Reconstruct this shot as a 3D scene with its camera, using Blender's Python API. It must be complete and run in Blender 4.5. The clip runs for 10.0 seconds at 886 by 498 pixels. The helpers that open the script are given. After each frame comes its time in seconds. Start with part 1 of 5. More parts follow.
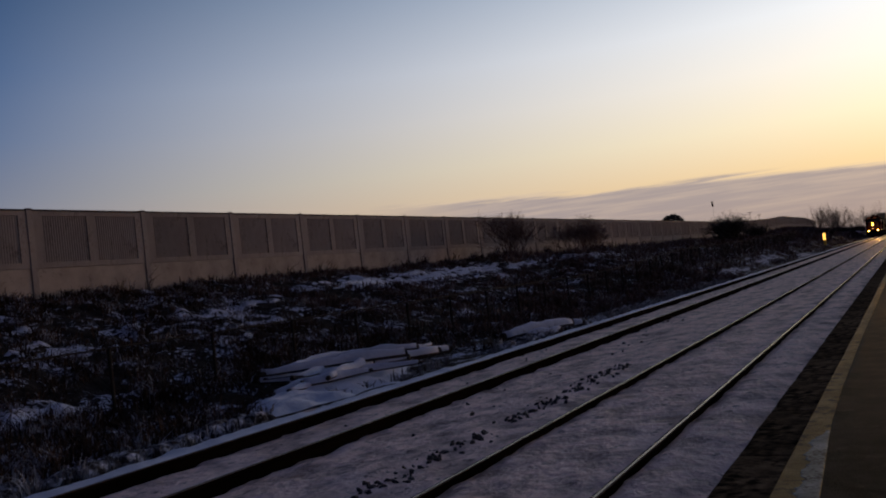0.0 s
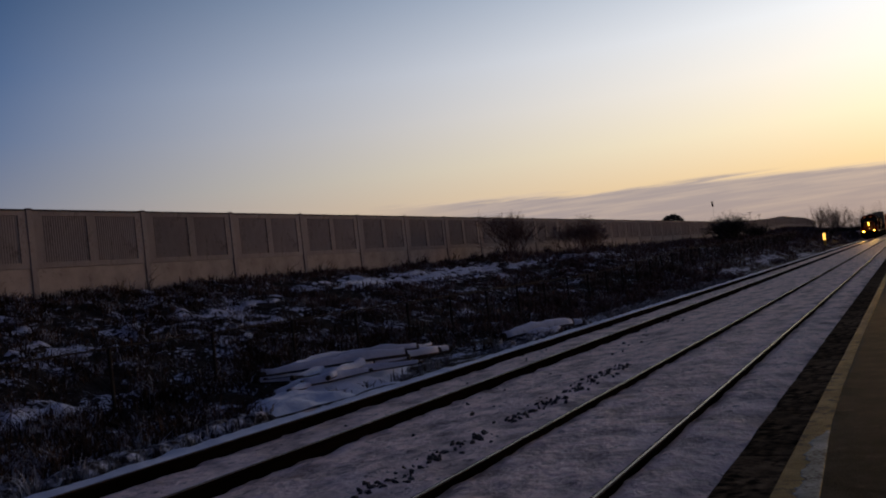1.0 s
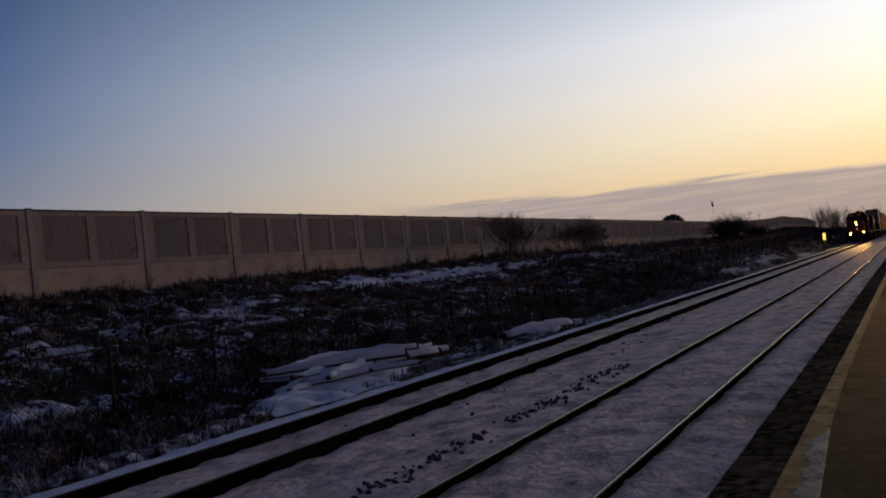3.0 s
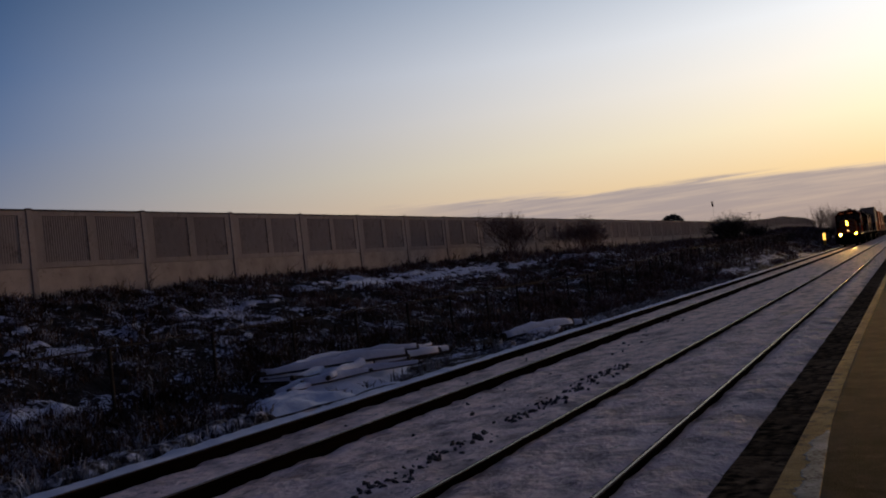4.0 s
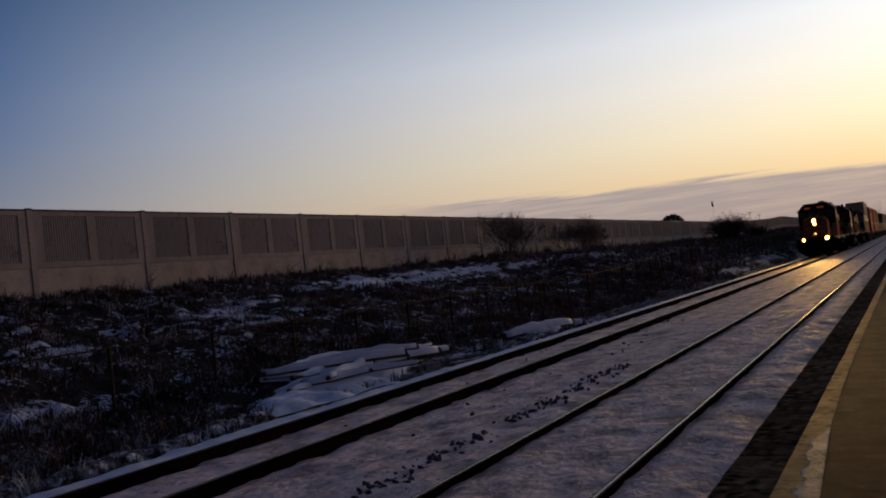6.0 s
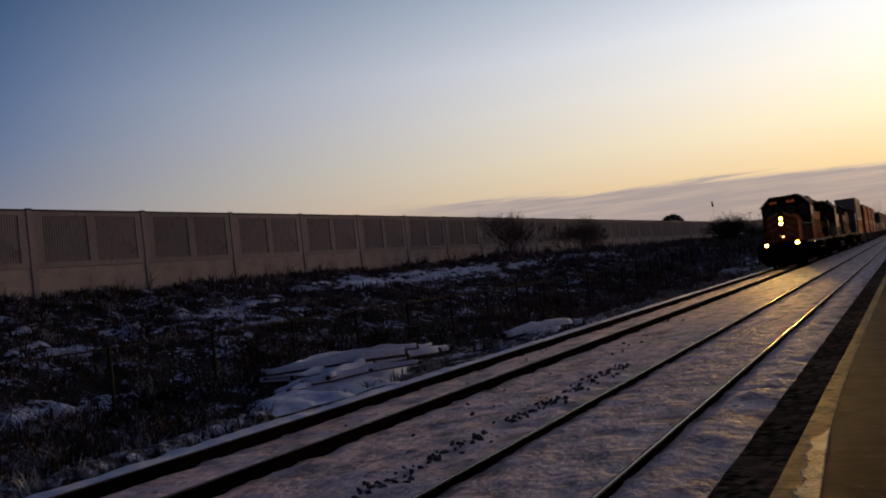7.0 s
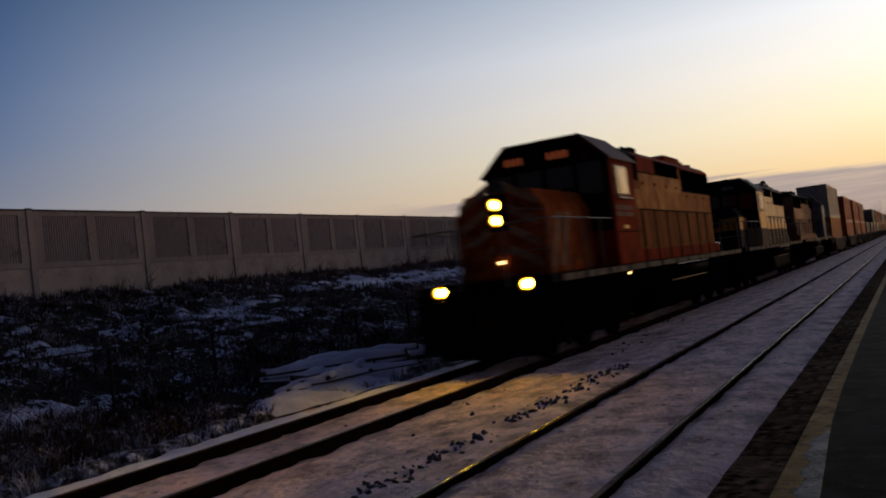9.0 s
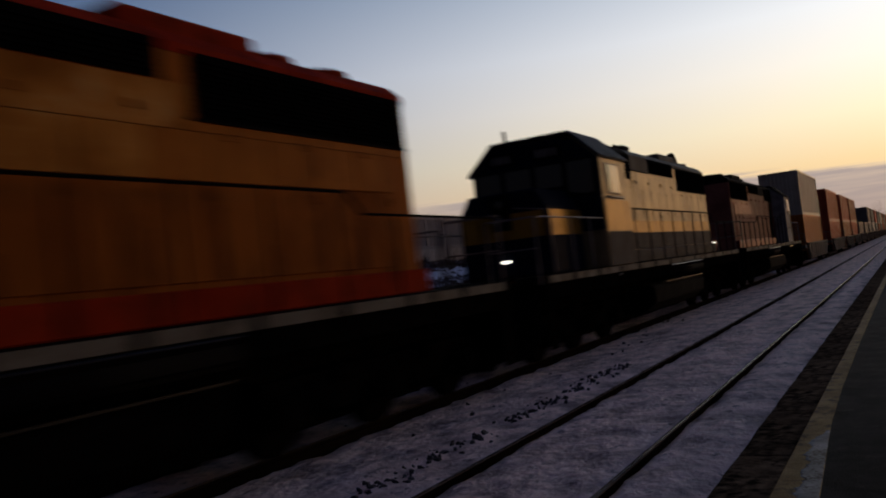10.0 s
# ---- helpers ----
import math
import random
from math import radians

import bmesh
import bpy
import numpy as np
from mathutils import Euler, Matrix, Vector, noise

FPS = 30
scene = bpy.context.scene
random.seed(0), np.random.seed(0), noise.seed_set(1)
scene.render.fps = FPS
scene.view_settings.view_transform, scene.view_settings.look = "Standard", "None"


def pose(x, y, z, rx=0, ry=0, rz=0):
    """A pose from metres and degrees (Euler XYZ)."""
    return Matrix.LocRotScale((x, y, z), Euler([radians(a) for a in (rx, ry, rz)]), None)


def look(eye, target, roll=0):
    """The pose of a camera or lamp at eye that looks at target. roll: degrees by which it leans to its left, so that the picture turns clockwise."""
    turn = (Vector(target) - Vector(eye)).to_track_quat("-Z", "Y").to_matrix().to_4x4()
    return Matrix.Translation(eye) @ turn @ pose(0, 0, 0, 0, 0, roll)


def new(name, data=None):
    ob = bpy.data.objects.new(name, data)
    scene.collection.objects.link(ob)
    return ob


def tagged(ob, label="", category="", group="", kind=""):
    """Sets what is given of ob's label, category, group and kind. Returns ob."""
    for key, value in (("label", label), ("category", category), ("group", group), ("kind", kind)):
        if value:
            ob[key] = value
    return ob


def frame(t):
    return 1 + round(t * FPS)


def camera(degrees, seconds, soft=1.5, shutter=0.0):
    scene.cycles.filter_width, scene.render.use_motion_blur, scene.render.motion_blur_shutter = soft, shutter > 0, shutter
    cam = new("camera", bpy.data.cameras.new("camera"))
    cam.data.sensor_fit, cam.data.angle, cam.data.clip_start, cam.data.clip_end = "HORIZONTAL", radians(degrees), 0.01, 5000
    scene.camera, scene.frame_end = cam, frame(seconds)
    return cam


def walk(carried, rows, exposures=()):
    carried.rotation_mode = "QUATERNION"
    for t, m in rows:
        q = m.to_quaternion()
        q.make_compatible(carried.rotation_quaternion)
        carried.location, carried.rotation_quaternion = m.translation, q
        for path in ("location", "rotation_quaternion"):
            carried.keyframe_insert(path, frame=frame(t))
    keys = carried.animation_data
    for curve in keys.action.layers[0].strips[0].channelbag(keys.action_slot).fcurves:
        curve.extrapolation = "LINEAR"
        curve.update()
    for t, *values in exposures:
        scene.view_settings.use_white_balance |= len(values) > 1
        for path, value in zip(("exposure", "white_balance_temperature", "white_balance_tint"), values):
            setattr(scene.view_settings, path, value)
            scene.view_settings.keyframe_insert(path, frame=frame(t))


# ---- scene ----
cam = camera(54.13, 10.0, soft=1.9, shutter=0.5)
STAND = pose(0, 0, 1.73) @ pose(0, 0, 0, 92.065, 0, 28.327) @ pose(0, 0, 0, 0, 0, -6.77)
walk(cam, [(0.0, STAND), (10.0, STAND)])

# ---- light: dusk, sun just over the horizon beyond the right of the line ----
SUN_AZ = 26.0          # degrees to the right of the track's direction (+y)
SUN_EL = 2.5
world = bpy.data.worlds.new("dusk_sky")
scene.world = world
world.use_nodes = True
wt = world.node_tree
wt.nodes.clear()


def wn(kind, **values):
    n = wt.nodes.new(kind)
    for k, v in values.items():
        n.inputs[k].default_value = v
    return n


def wmath(op, a, b=None, clamp=False):
    n = wt.nodes.new("ShaderNodeMath")
    n.operation, n.use_clamp = op, clamp
    for i, v in enumerate((a, b)):
        if v is None:
            continue
        if isinstance(v, (int, float)):
            n.inputs[i].default_value = v
        else:
            wt.links.new(v, n.inputs[i])
    return n.outputs[0]


def wrange(v, a, b, c=0.0, d=1.0, smooth=False):
    n = wt.nodes.new("ShaderNodeMapRange")
    n.interpolation_type = "SMOOTHSTEP" if smooth else "LINEAR"
    wt.links.new(v, n.inputs["Value"])
    for k, x in (("From Min", a), ("From Max", b), ("To Min", c), ("To Max", d)):
        n.inputs[k].default_value = x
    return n.outputs[0]


def wramp(v, stops):
    n = wt.nodes.new("ShaderNodeValToRGB")
    e = n.color_ramp.elements
    while len(e) < len(stops):
        e.new(0.5)
    for el, (pos, col) in zip(e, stops):
        el.position, el.color = pos, (*col, 1)
    wt.links.new(v, n.inputs[0])
    return n.outputs[0]


def wmix(f, a, b, mode="MIX"):
    n = wt.nodes.new("ShaderNodeMix")
    n.data_type, n.blend_type = "RGBA", mode
    for sock, v in ((n.inputs[0], f), (n.inputs[6], a), (n.inputs[7], b)):
        if isinstance(v, (int, float)):
            sock.default_value = v
        elif isinstance(v, tuple):
            sock.default_value = (*v, 1)
        else:
            wt.links.new(v, sock)
    return n.outputs[2]


coord = wn("ShaderNodeTexCoord")
split = wn("ShaderNodeSeparateXYZ")
wt.links.new(coord.outputs["Generated"], split.inputs[0])
wx, wy, wz = split.outputs
elev = wmath("MULTIPLY", wmath("ARCSINE", wz), 57.2958)
azim = wmath("MULTIPLY", wmath("ARCTAN2", wmath("MULTIPLY", wx, -1.0), wy), 57.2958)   # left of +y is positive
away = wmath("ABSOLUTE", wmath("ADD", azim, 8.0))
el_f = wrange(elev, 0.0, 40.0)
near_glow = wramp(el_f, [(0.0, (0.85, 0.50, 0.24)), (0.11, (1.06, 0.77, 0.41)), (0.18, (1.14, 0.97, 0.66)),
                         (0.26, (1.13, 1.04, 0.90)), (0.34, (1.02, 1.02, 1.02)), (0.5, (0.50, 0.60, 0.74)), (0.75, (0.072, 0.122, 0.262)), (1.0, (0.026, 0.036, 0.096))])
side_glow = wramp(el_f, [(0.0, (0.290, 0.222, 0.236)), (0.12, (0.285, 0.246, 0.285)), (0.19, (0.190, 0.212, 0.288)), (0.28, (0.112, 0.164, 0.290)),
                         (0.38, (0.062, 0.118, 0.252)), (0.48, (0.034, 0.080, 0.190)), (0.75, (0.032, 0.045, 0.110)), (1.0, (0.021, 0.028, 0.072))])
back_dusk = wramp(el_f, [(0.0, (0.030, 0.025, 0.034)), (0.25, (0.026, 0.025, 0.040)), (1.0, (0.015, 0.018, 0.046))])
glow = wmix(wrange(away, 7.0, 64.0), near_glow, side_glow)
low = wmath("MULTIPLY", wrange(elev, 7.0, 1.0, smooth=True), wrange(azim, 0.0, -22.0, smooth=True))
glow = wmix(wmath("MULTIPLY", low, 0.85), glow, (1.0, 0.46, 0.12))
glow = wmix(wrange(away, 63.0, 107.0, smooth=True), glow, back_dusk)
# low cloud bank, level with the horizon, thinning away from the sun
stretch = wn("ShaderNodeCombineXYZ")
wt.links.new(wmath("MULTIPLY", azim, 0.05), stretch.inputs[0])
wt.links.new(wmath("ADD", wmath("MULTIPLY", elev, 0.9), wmath("MULTIPLY", azim, 0.012)), stretch.inputs[1])
puff = wn("ShaderNodeTexNoise", Scale=1.0, Detail=7.0, Roughness=0.62, Distortion=0.5)
wt.links.new(stretch.outputs[0], puff.inputs["Vector"])
edge = wmath("ADD", wmath("SUBTRACT", elev, wmath("MULTIPLY", azim, 0.042)), wmath("MULTIPLY", wmath("SUBTRACT", puff.outputs[0], 0.5), 2.6))
bank = wrange(edge, 4.05, 3.60, smooth=True)
bank = wmath("MULTIPLY", bank, wrange(azim, 36.0, 24.0, smooth=True))
bank = wmath("MULTIPLY", bank, wrange(azim, -70.0, -45.0))
streak = wn("ShaderNodeTexNoise", Scale=2.6, Detail=5.0, Roughness=0.6)
wt.links.new(stretch.outputs[0], streak.inputs["Vector"])
cloud_col = wmix(wrange(streak.outputs[0], 0.42, 0.68), (0.345, 0.295, 0.315), (0.50, 0.40, 0.36))
cloud_col = wmix(wrange(elev, 0.0, 3.0), (0.36, 0.295, 0.29), cloud_col)
rim_light = wmath("MULTIPLY", wrange(edge, 3.45, 3.8, smooth=True), wrange(streak.outputs[0], 0.40, 0.56))
cloud_col = wmix(wmath("MULTIPLY", rim_light, 0.6), cloud_col, (0.86, 0.66, 0.46))
cloud_col = wmix(wrange(azim, -3.0, -20.0), cloud_col, (0.85, 0.42, 0.16))
glow = wmix(wmath("MULTIPLY", bank, 0.88), glow, cloud_col)
sky = wn("ShaderNodeTexSky")
sky.sky_type, sky.sun_disc = "NISHITA", False
sky.sun_elevation, sky.sun_rotation = radians(SUN_EL), radians(SUN_AZ)
sky.dust_density, sky.ozone_density = 2.0, 2.0
both = wmix(1.0, glow, wmix(1.0, sky.outputs[0], (0.008, 0.008, 0.008), "MULTIPLY"), "ADD")
back = wn("ShaderNodeBackground", Strength=0.97)
out = wn("ShaderNodeOutputWorld")
wt.links.new(both, back.inputs[0])
wt.links.new(back.outputs[0], out.inputs[0])

sun = new("sun", bpy.data.lights.new("sun", "SUN"))
sun.data.energy, sun.data.angle, sun.data.color = 0.22, radians(12), (1.0, 0.55, 0.24)
SUN_DIR = Vector((math.sin(radians(SUN_AZ)) * math.cos(radians(SUN_EL)), math.cos(radians(SUN_AZ)) * math.cos(radians(SUN_EL)), math.sin(radians(SUN_EL))))
sun.matrix_world = look(SUN_DIR * 50, (0, 0, 0))

# ---- materials ----
def material(name, a, b, scale=3.0, rough=0.8, metal=0.0, bump=0.2, grain=40.0, spread=(0.38, 0.66), vary=0.0, stretch=(1, 1, 1), stain=None, spec=0.5, dist=0.02, lump=0.0):
    """Two colours by a broad noise, fine grain in the relief, an optional stain at a third scale."""
    m = bpy.data.materials.new(name)
    m.use_nodes = True
    t = m.node_tree
    n, l = t.nodes, t.links
    bsdf = n["Principled BSDF"]
    tc = n.new("ShaderNodeTexCoord")
    mp = n.new("ShaderNodeMapping")
    mp.inputs["Scale"].default_value = stretch
    l.new(tc.outputs["Object"], mp.inputs[0])
    big = n.new("ShaderNodeTexNoise")
    big.inputs["Scale"].default_value, big.inputs["Detail"].default_value, big.inputs["Roughness"].default_value = scale, 6, 0.6
    l.new(mp.outputs[0], big.inputs["Vector"])
    rg = n.new("ShaderNodeMapRange")
    rg.inputs["From Min"].default_value, rg.inputs["From Max"].default_value = spread
    l.new(big.outputs[0], rg.inputs["Value"])
    mix = n.new("ShaderNodeMix")
    mix.data_type = "RGBA"
    l.new(rg.outputs[0], mix.inputs[0])
    mix.inputs[6].default_value, mix.inputs[7].default_value = (*a, 1), (*b, 1)
    col = mix.outputs[2]
    fine = n.new("ShaderNodeTexNoise")
    fine.inputs["Scale"].default_value, fine.inputs["Detail"].default_value = grain, 4
    l.new(mp.outputs[0], fine.inputs["Vector"])
    if stain:
        st = n.new("ShaderNodeTexNoise")
        st.inputs["Scale"].default_value, st.inputs["Detail"].default_value, st.inputs["Roughness"].default_value = stain[1], 7, 0.7
        l.new(mp.outputs[0], st.inputs["Vector"])
        sr = n.new("ShaderNodeMapRange")
        sr.inputs["From Min"].default_value, sr.inputs["From Max"].default_value = stain[2], stain[3]
        patch = st.outputs[0]
        if len(stain) > 4:
            crumb = n.new("ShaderNodeTexNoise")
            crumb.inputs["Scale"].default_value, crumb.inputs["Detail"].default_value = stain[1] * 9, 5
            l.new(mp.outputs[0], crumb.inputs["Vector"])
            ma = n.new("ShaderNodeMath")
            ma.operation = "MULTIPLY_ADD"
            ma.inputs[1].default_value, ma.inputs[2].default_value = stain[4], -0.5 * stain[4]
            l.new(crumb.outputs[0], ma.inputs[0])
            ad = n.new("ShaderNodeMath")
            l.new(ma.outputs[0], ad.inputs[0])
            l.new(patch, ad.inputs[1])
            patch = ad.outputs[0]
        l.new(patch, sr.inputs["Value"])
        sm = n.new("ShaderNodeMix")
        sm.data_type = "RGBA"
        l.new(sr.outputs[0], sm.inputs[0])
        l.new(col, sm.inputs[6])
        sm.inputs[7].default_value = (*stain[0], 1)
        col = sm.outputs[2]
    if vary:
        oi = n.new("ShaderNodeObjectInfo")
        hv = n.new("ShaderNodeHueSaturation")
        vr = n.new("ShaderNodeMapRange")
        vr.inputs["To Min"].default_value, vr.inputs["To Max"].default_value = 1 - vary, 1 + vary
        l.new(oi.outputs["Random"], vr.inputs["Value"])
        l.new(vr.outputs[0], hv.inputs["Value"])
        l.new(col, hv.inputs["Color"])
        col = hv.outputs[0]
    l.new(col, bsdf.inputs["Base Color"])
    rr = n.new("ShaderNodeMapRange")
    rr.inputs["To Min"].default_value, rr.inputs["To Max"].default_value = max(0.02, rough - 0.12), min(1, rough + 0.12)
    l.new(fine.outputs[0], rr.inputs["Value"])
    l.new(rr.outputs[0], bsdf.inputs["Roughness"])
    bsdf.inputs["Metallic"].default_value = metal
    bsdf.inputs["Specular IOR Level"].default_value = spec
    bp = n.new("ShaderNodeBump")
    bp.inputs["Strength"].default_value, bp.inputs["Distance"].default_value = bump, dist
    l.new(fine.outputs[0], bp.inputs["Height"])
    if lump:
        lp = n.new("ShaderNodeBump")
        lp.inputs["Strength"].default_value, lp.inputs["Distance"].default_value = 1.0, lump
        l.new(big.outputs[0], lp.inputs["Height"])
        l.new(lp.outputs[0], bp.inputs["Normal"])
    l.new(bp.outputs[0], bsdf.inputs["Normal"])
    return m


def glowing(name, colour, strength):
    m = bpy.data.materials.new(name)
    m.use_nodes = True
    bsdf = m.node_tree.nodes["Principled BSDF"]
    bsdf.inputs["Base Color"].default_value = (*colour, 1)
    bsdf.inputs["Emission Color"].default_value = (*colour, 1)
    bsdf.inputs["Emission Strength"].default_value = strength
    return m


def glass_mat(name, tint, rough=0.05):
    m = bpy.data.materials.new(name)
    m.use_nodes = True
    bsdf = m.node_tree.nodes["Principled BSDF"]
    bsdf.inputs["Base Color"].default_value = (*tint, 1)
    bsdf.inputs["Roughness"].default_value = rough
    bsdf.inputs["IOR"].default_value = 1.5
    bsdf.inputs["Coat Weight"].default_value = 0.1
    bsdf.inputs["Coat Roughness"].default_value = 0.04
    return m


# Warm light tint goes into the bed snow's colour; other snow stays bluer.
M_BED = material("warm_tinted_bed_snow", (0.36, 0.25, 0.222), (1.0, 0.74, 0.65), 2.9, 0.72, 0, 0.9, 11, (0.33, 0.58), stain=((0.10, 0.074, 0.072), 8.0, 0.565, 0.68), stretch=(0.8, 0.6, 1), spec=0.2, dist=0.05, lump=0.07)
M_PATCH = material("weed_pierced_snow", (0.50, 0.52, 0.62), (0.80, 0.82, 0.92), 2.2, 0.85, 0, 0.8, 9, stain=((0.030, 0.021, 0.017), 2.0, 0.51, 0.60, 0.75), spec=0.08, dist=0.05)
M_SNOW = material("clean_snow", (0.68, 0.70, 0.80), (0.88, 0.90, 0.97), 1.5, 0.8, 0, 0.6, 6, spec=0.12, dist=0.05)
M_SOIL = material("weedy_soil", (0.016, 0.012, 0.010), (0.055, 0.042, 0.033), 2.6, 0.95, 0, 1.0, 9, stain=((0.60, 0.62, 0.74), 0.8, 0.545, 0.62, 0.6), spec=0.06, dist=0.05)
M_WEED = material("dead_weeds", (0.026, 0.016, 0.012), (0.13, 0.082, 0.058), 1.1, 0.95, 0, 0.1, 30, stain=((0.42, 0.43, 0.50), 1.1, 0.55, 0.63, 0.6), spec=0.05)
# Weeds again, lighter and browner: distance haze is put into the colour.
M_HAZEWEED = material("haze_lifted_weeds", (0.060, 0.039, 0.034), (0.22, 0.148, 0.125), 0.9, 0.95, 0, 0.1, 30, stain=((0.42, 0.42, 0.47), 0.9, 0.57, 0.66, 0.6), spec=0.05)
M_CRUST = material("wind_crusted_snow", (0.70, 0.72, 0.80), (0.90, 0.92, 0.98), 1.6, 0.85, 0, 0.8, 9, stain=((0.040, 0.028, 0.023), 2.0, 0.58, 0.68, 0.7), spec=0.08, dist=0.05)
M_TWIG = material("bare_twigs", (0.17, 0.115, 0.098), (0.28, 0.20, 0.165), 1.0, 0.9, 0, 0.1, 30, spec=0.05)
M_BUSH = material("dark_shrub", (0.02, 0.018, 0.014), (0.04, 0.032, 0.024), 1.0, 0.9, 0, 0.1, 30)
M_PANEL = material("precast_concrete", (0.345, 0.298, 0.272), (0.455, 0.398, 0.362), 1.0, 0.92, 0, 0.4, 30, vary=0.08, stain=((0.21, 0.178, 0.158), 2.0, 0.52, 0.72, 0.3), stretch=(1, 1, 0.5), spec=0.1)
M_LOWPANEL = material("pale_concrete", (0.41, 0.345, 0.295), (0.53, 0.455, 0.395), 1.1, 0.92, 0, 0.4, 30, vary=0.06, stain=((0.12, 0.098, 0.082), 2.6, 0.58, 0.74), spec=0.1)
M_COPING = material("weathered_coping", (0.07, 0.06, 0.055), (0.11, 0.10, 0.09), 1.2, 0.9, 0, 0.3, 30)
# Shade on the rail sides is put into this near-black rust.
M_RAILSIDE = material("shaded_rusty_rail", (0.006, 0.004, 0.003), (0.016, 0.010, 0.006), 4, 0.95, 0.0, 0.4, 50, stretch=(1, 0.2, 1), spec=0)
# Tan sky sheen of the worn heads, put into a matt brown.
M_RAILTOP = material("sheen_toned_rail_head", (0.10, 0.066, 0.046), (0.20, 0.138, 0.098), 3, 0.5, 0.0, 0.05, 60, stretch=(1, 0.1, 1), spec=0)
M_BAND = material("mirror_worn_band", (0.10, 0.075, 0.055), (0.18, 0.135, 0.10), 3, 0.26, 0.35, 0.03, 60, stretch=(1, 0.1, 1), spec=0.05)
M_STONE = material("ballast_stone", (0.05, 0.046, 0.045), (0.12, 0.11, 0.105), 6, 0.9, 0, 0.4, 40, vary=0.3)
M_ASPHALT = material("damp_asphalt", (0.0065, 0.0068, 0.0068), (0.030, 0.031, 0.0305), 2.4, 0.7, 0, 0.8, 60, (0.34, 0.66), stain=((0.055, 0.054, 0.051), 5.0, 0.55, 0.72, 0.4), spec=0.014, dist=0.012)
M_COPE = material("brown_paver", (0.075, 0.053, 0.031), (0.26, 0.18, 0.105), 3.4, 0.9, 0, 0.8, 20, vary=0.3, stain=((0.022, 0.018, 0.012), 1.6, 0.48, 0.64, 0.5), spec=0, dist=0.02)
M_YELLOW = material("worn_yellow_paint", (0.27, 0.165, 0.05), (0.46, 0.30, 0.10), 3.0, 0.7, 0, 0.5, 50, stain=((0.07, 0.05, 0.032), 6.5, 0.50, 0.64), spec=0.06)
M_ICE = material("thin_ice", (0.13, 0.122, 0.108), (0.30, 0.29, 0.27), 3.5, 0.5, 0, 0.25, 22, (0.34, 0.64), stain=((0.065, 0.048, 0.028), 4, 0.50, 0.64, 0.7), spec=0.04)
M_CONC = material("platform_concrete", (0.17, 0.16, 0.15), (0.25, 0.24, 0.22), 1.5, 0.9, 0, 0.4, 40)
M_GALV = material("rusty_fence_steel", (0.022, 0.018, 0.015), (0.05, 0.04, 0.033), 5, 0.8, 0.0, 0.1, 40, spec=0.15)
M_BARK = material("grey_log_bark", (0.05, 0.038, 0.030), (0.10, 0.078, 0.06), 3, 0.9, 0, 0.7, 22, stretch=(4, 4, 0.6))
M_CUT = material("dark_cut_wood", (0.022, 0.016, 0.012), (0.05, 0.036, 0.026), 6, 0.9, 0, 0.4, 40)
M_RED = material("faded_red_paint", (0.23, 0.018, 0.005), (0.37, 0.034, 0.009), 1.6, 0.6, 0.0, 0.08, 25, stain=((0.07, 0.017, 0.007), 2.6, 0.48, 0.70), stretch=(1, 1, 0.5), spec=0.005)
# Weathered red of the hood, with warm sky light mixed into the tan.
M_TAN = material("sky_warmed_brown_red_paint", (0.17, 0.044, 0.006), (0.34, 0.105, 0.016), 0.9, 0.55, 0.05, 0.08, 25, (0.36, 0.64), stain=((0.065, 0.019, 0.005), 2.0, 0.52, 0.70), stretch=(1, 1, 0.4), spec=0.005)
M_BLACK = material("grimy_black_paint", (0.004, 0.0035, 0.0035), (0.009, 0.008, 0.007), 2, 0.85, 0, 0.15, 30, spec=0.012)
M_GRILLE = material("black_radiator_mesh", (0.0025, 0.0025, 0.0025), (0.006, 0.0055, 0.005), 4, 0.95, 0, 0.3, 60, spec=0)
# Near-black colour carries the shade beneath the train as well as grease.
M_UNDER = material("greasy_shaded_gear", (0.002, 0.0018, 0.0016), (0.006, 0.005, 0.004), 3, 0.95, 0.0, 0.3, 30, spec=0)
M_GLOSS = material("oily_black_steel", (0.003, 0.003, 0.003), (0.006, 0.006, 0.005), 3, 0.22, 0.0, 0.04, 30, spec=0.35)
M_DARKMAROON = material("dark_maroon_paint", (0.016, 0.007, 0.005), (0.040, 0.016, 0.010), 2, 0.8, 0, 0.1, 30, spec=0.06)
M_STRIPE = material("dusty_white_stripe", (0.10, 0.085, 0.062), (0.19, 0.165, 0.125), 2, 0.75, 0, 0.15, 30, stain=((0.04, 0.03, 0.02), 2.2, 0.46, 0.66), spec=0.08)
M_ROOF = material("sooty_roof_paint", (0.085, 0.022, 0.014), (0.15, 0.045, 0.03), 1.5, 0.6, 0, 0.15, 30, spec=0.1)
M_STEEL = material("worn_handrail_steel", (0.12, 0.10, 0.085), (0.22, 0.19, 0.16), 3, 0.55, 0.0, 0.1, 30, spec=0.3)
M_NAVY = material("dark_blue_paint", (0.005, 0.007, 0.014), (0.011, 0.014, 0.026), 1.5, 0.6, 0, 0.08, 25, spec=0.01)
M_CREAM = material("weathered_cream_paint", (0.20, 0.148, 0.074), (0.40, 0.31, 0.165), 1.4, 0.42, 0.25, 0.08, 25, stain=((0.07, 0.046, 0.027), 2.4, 0.50, 0.70), stretch=(1, 1, 0.4), spec=0.05)
M_OCHRE = material("ochre_yellow_paint", (0.24, 0.128, 0.015), (0.40, 0.225, 0.03), 1.4, 0.42, 0.3, 0.08, 25, stain=((0.10, 0.055, 0.016), 2.4, 0.52, 0.76), stretch=(1, 1, 0.5), spec=0.06)
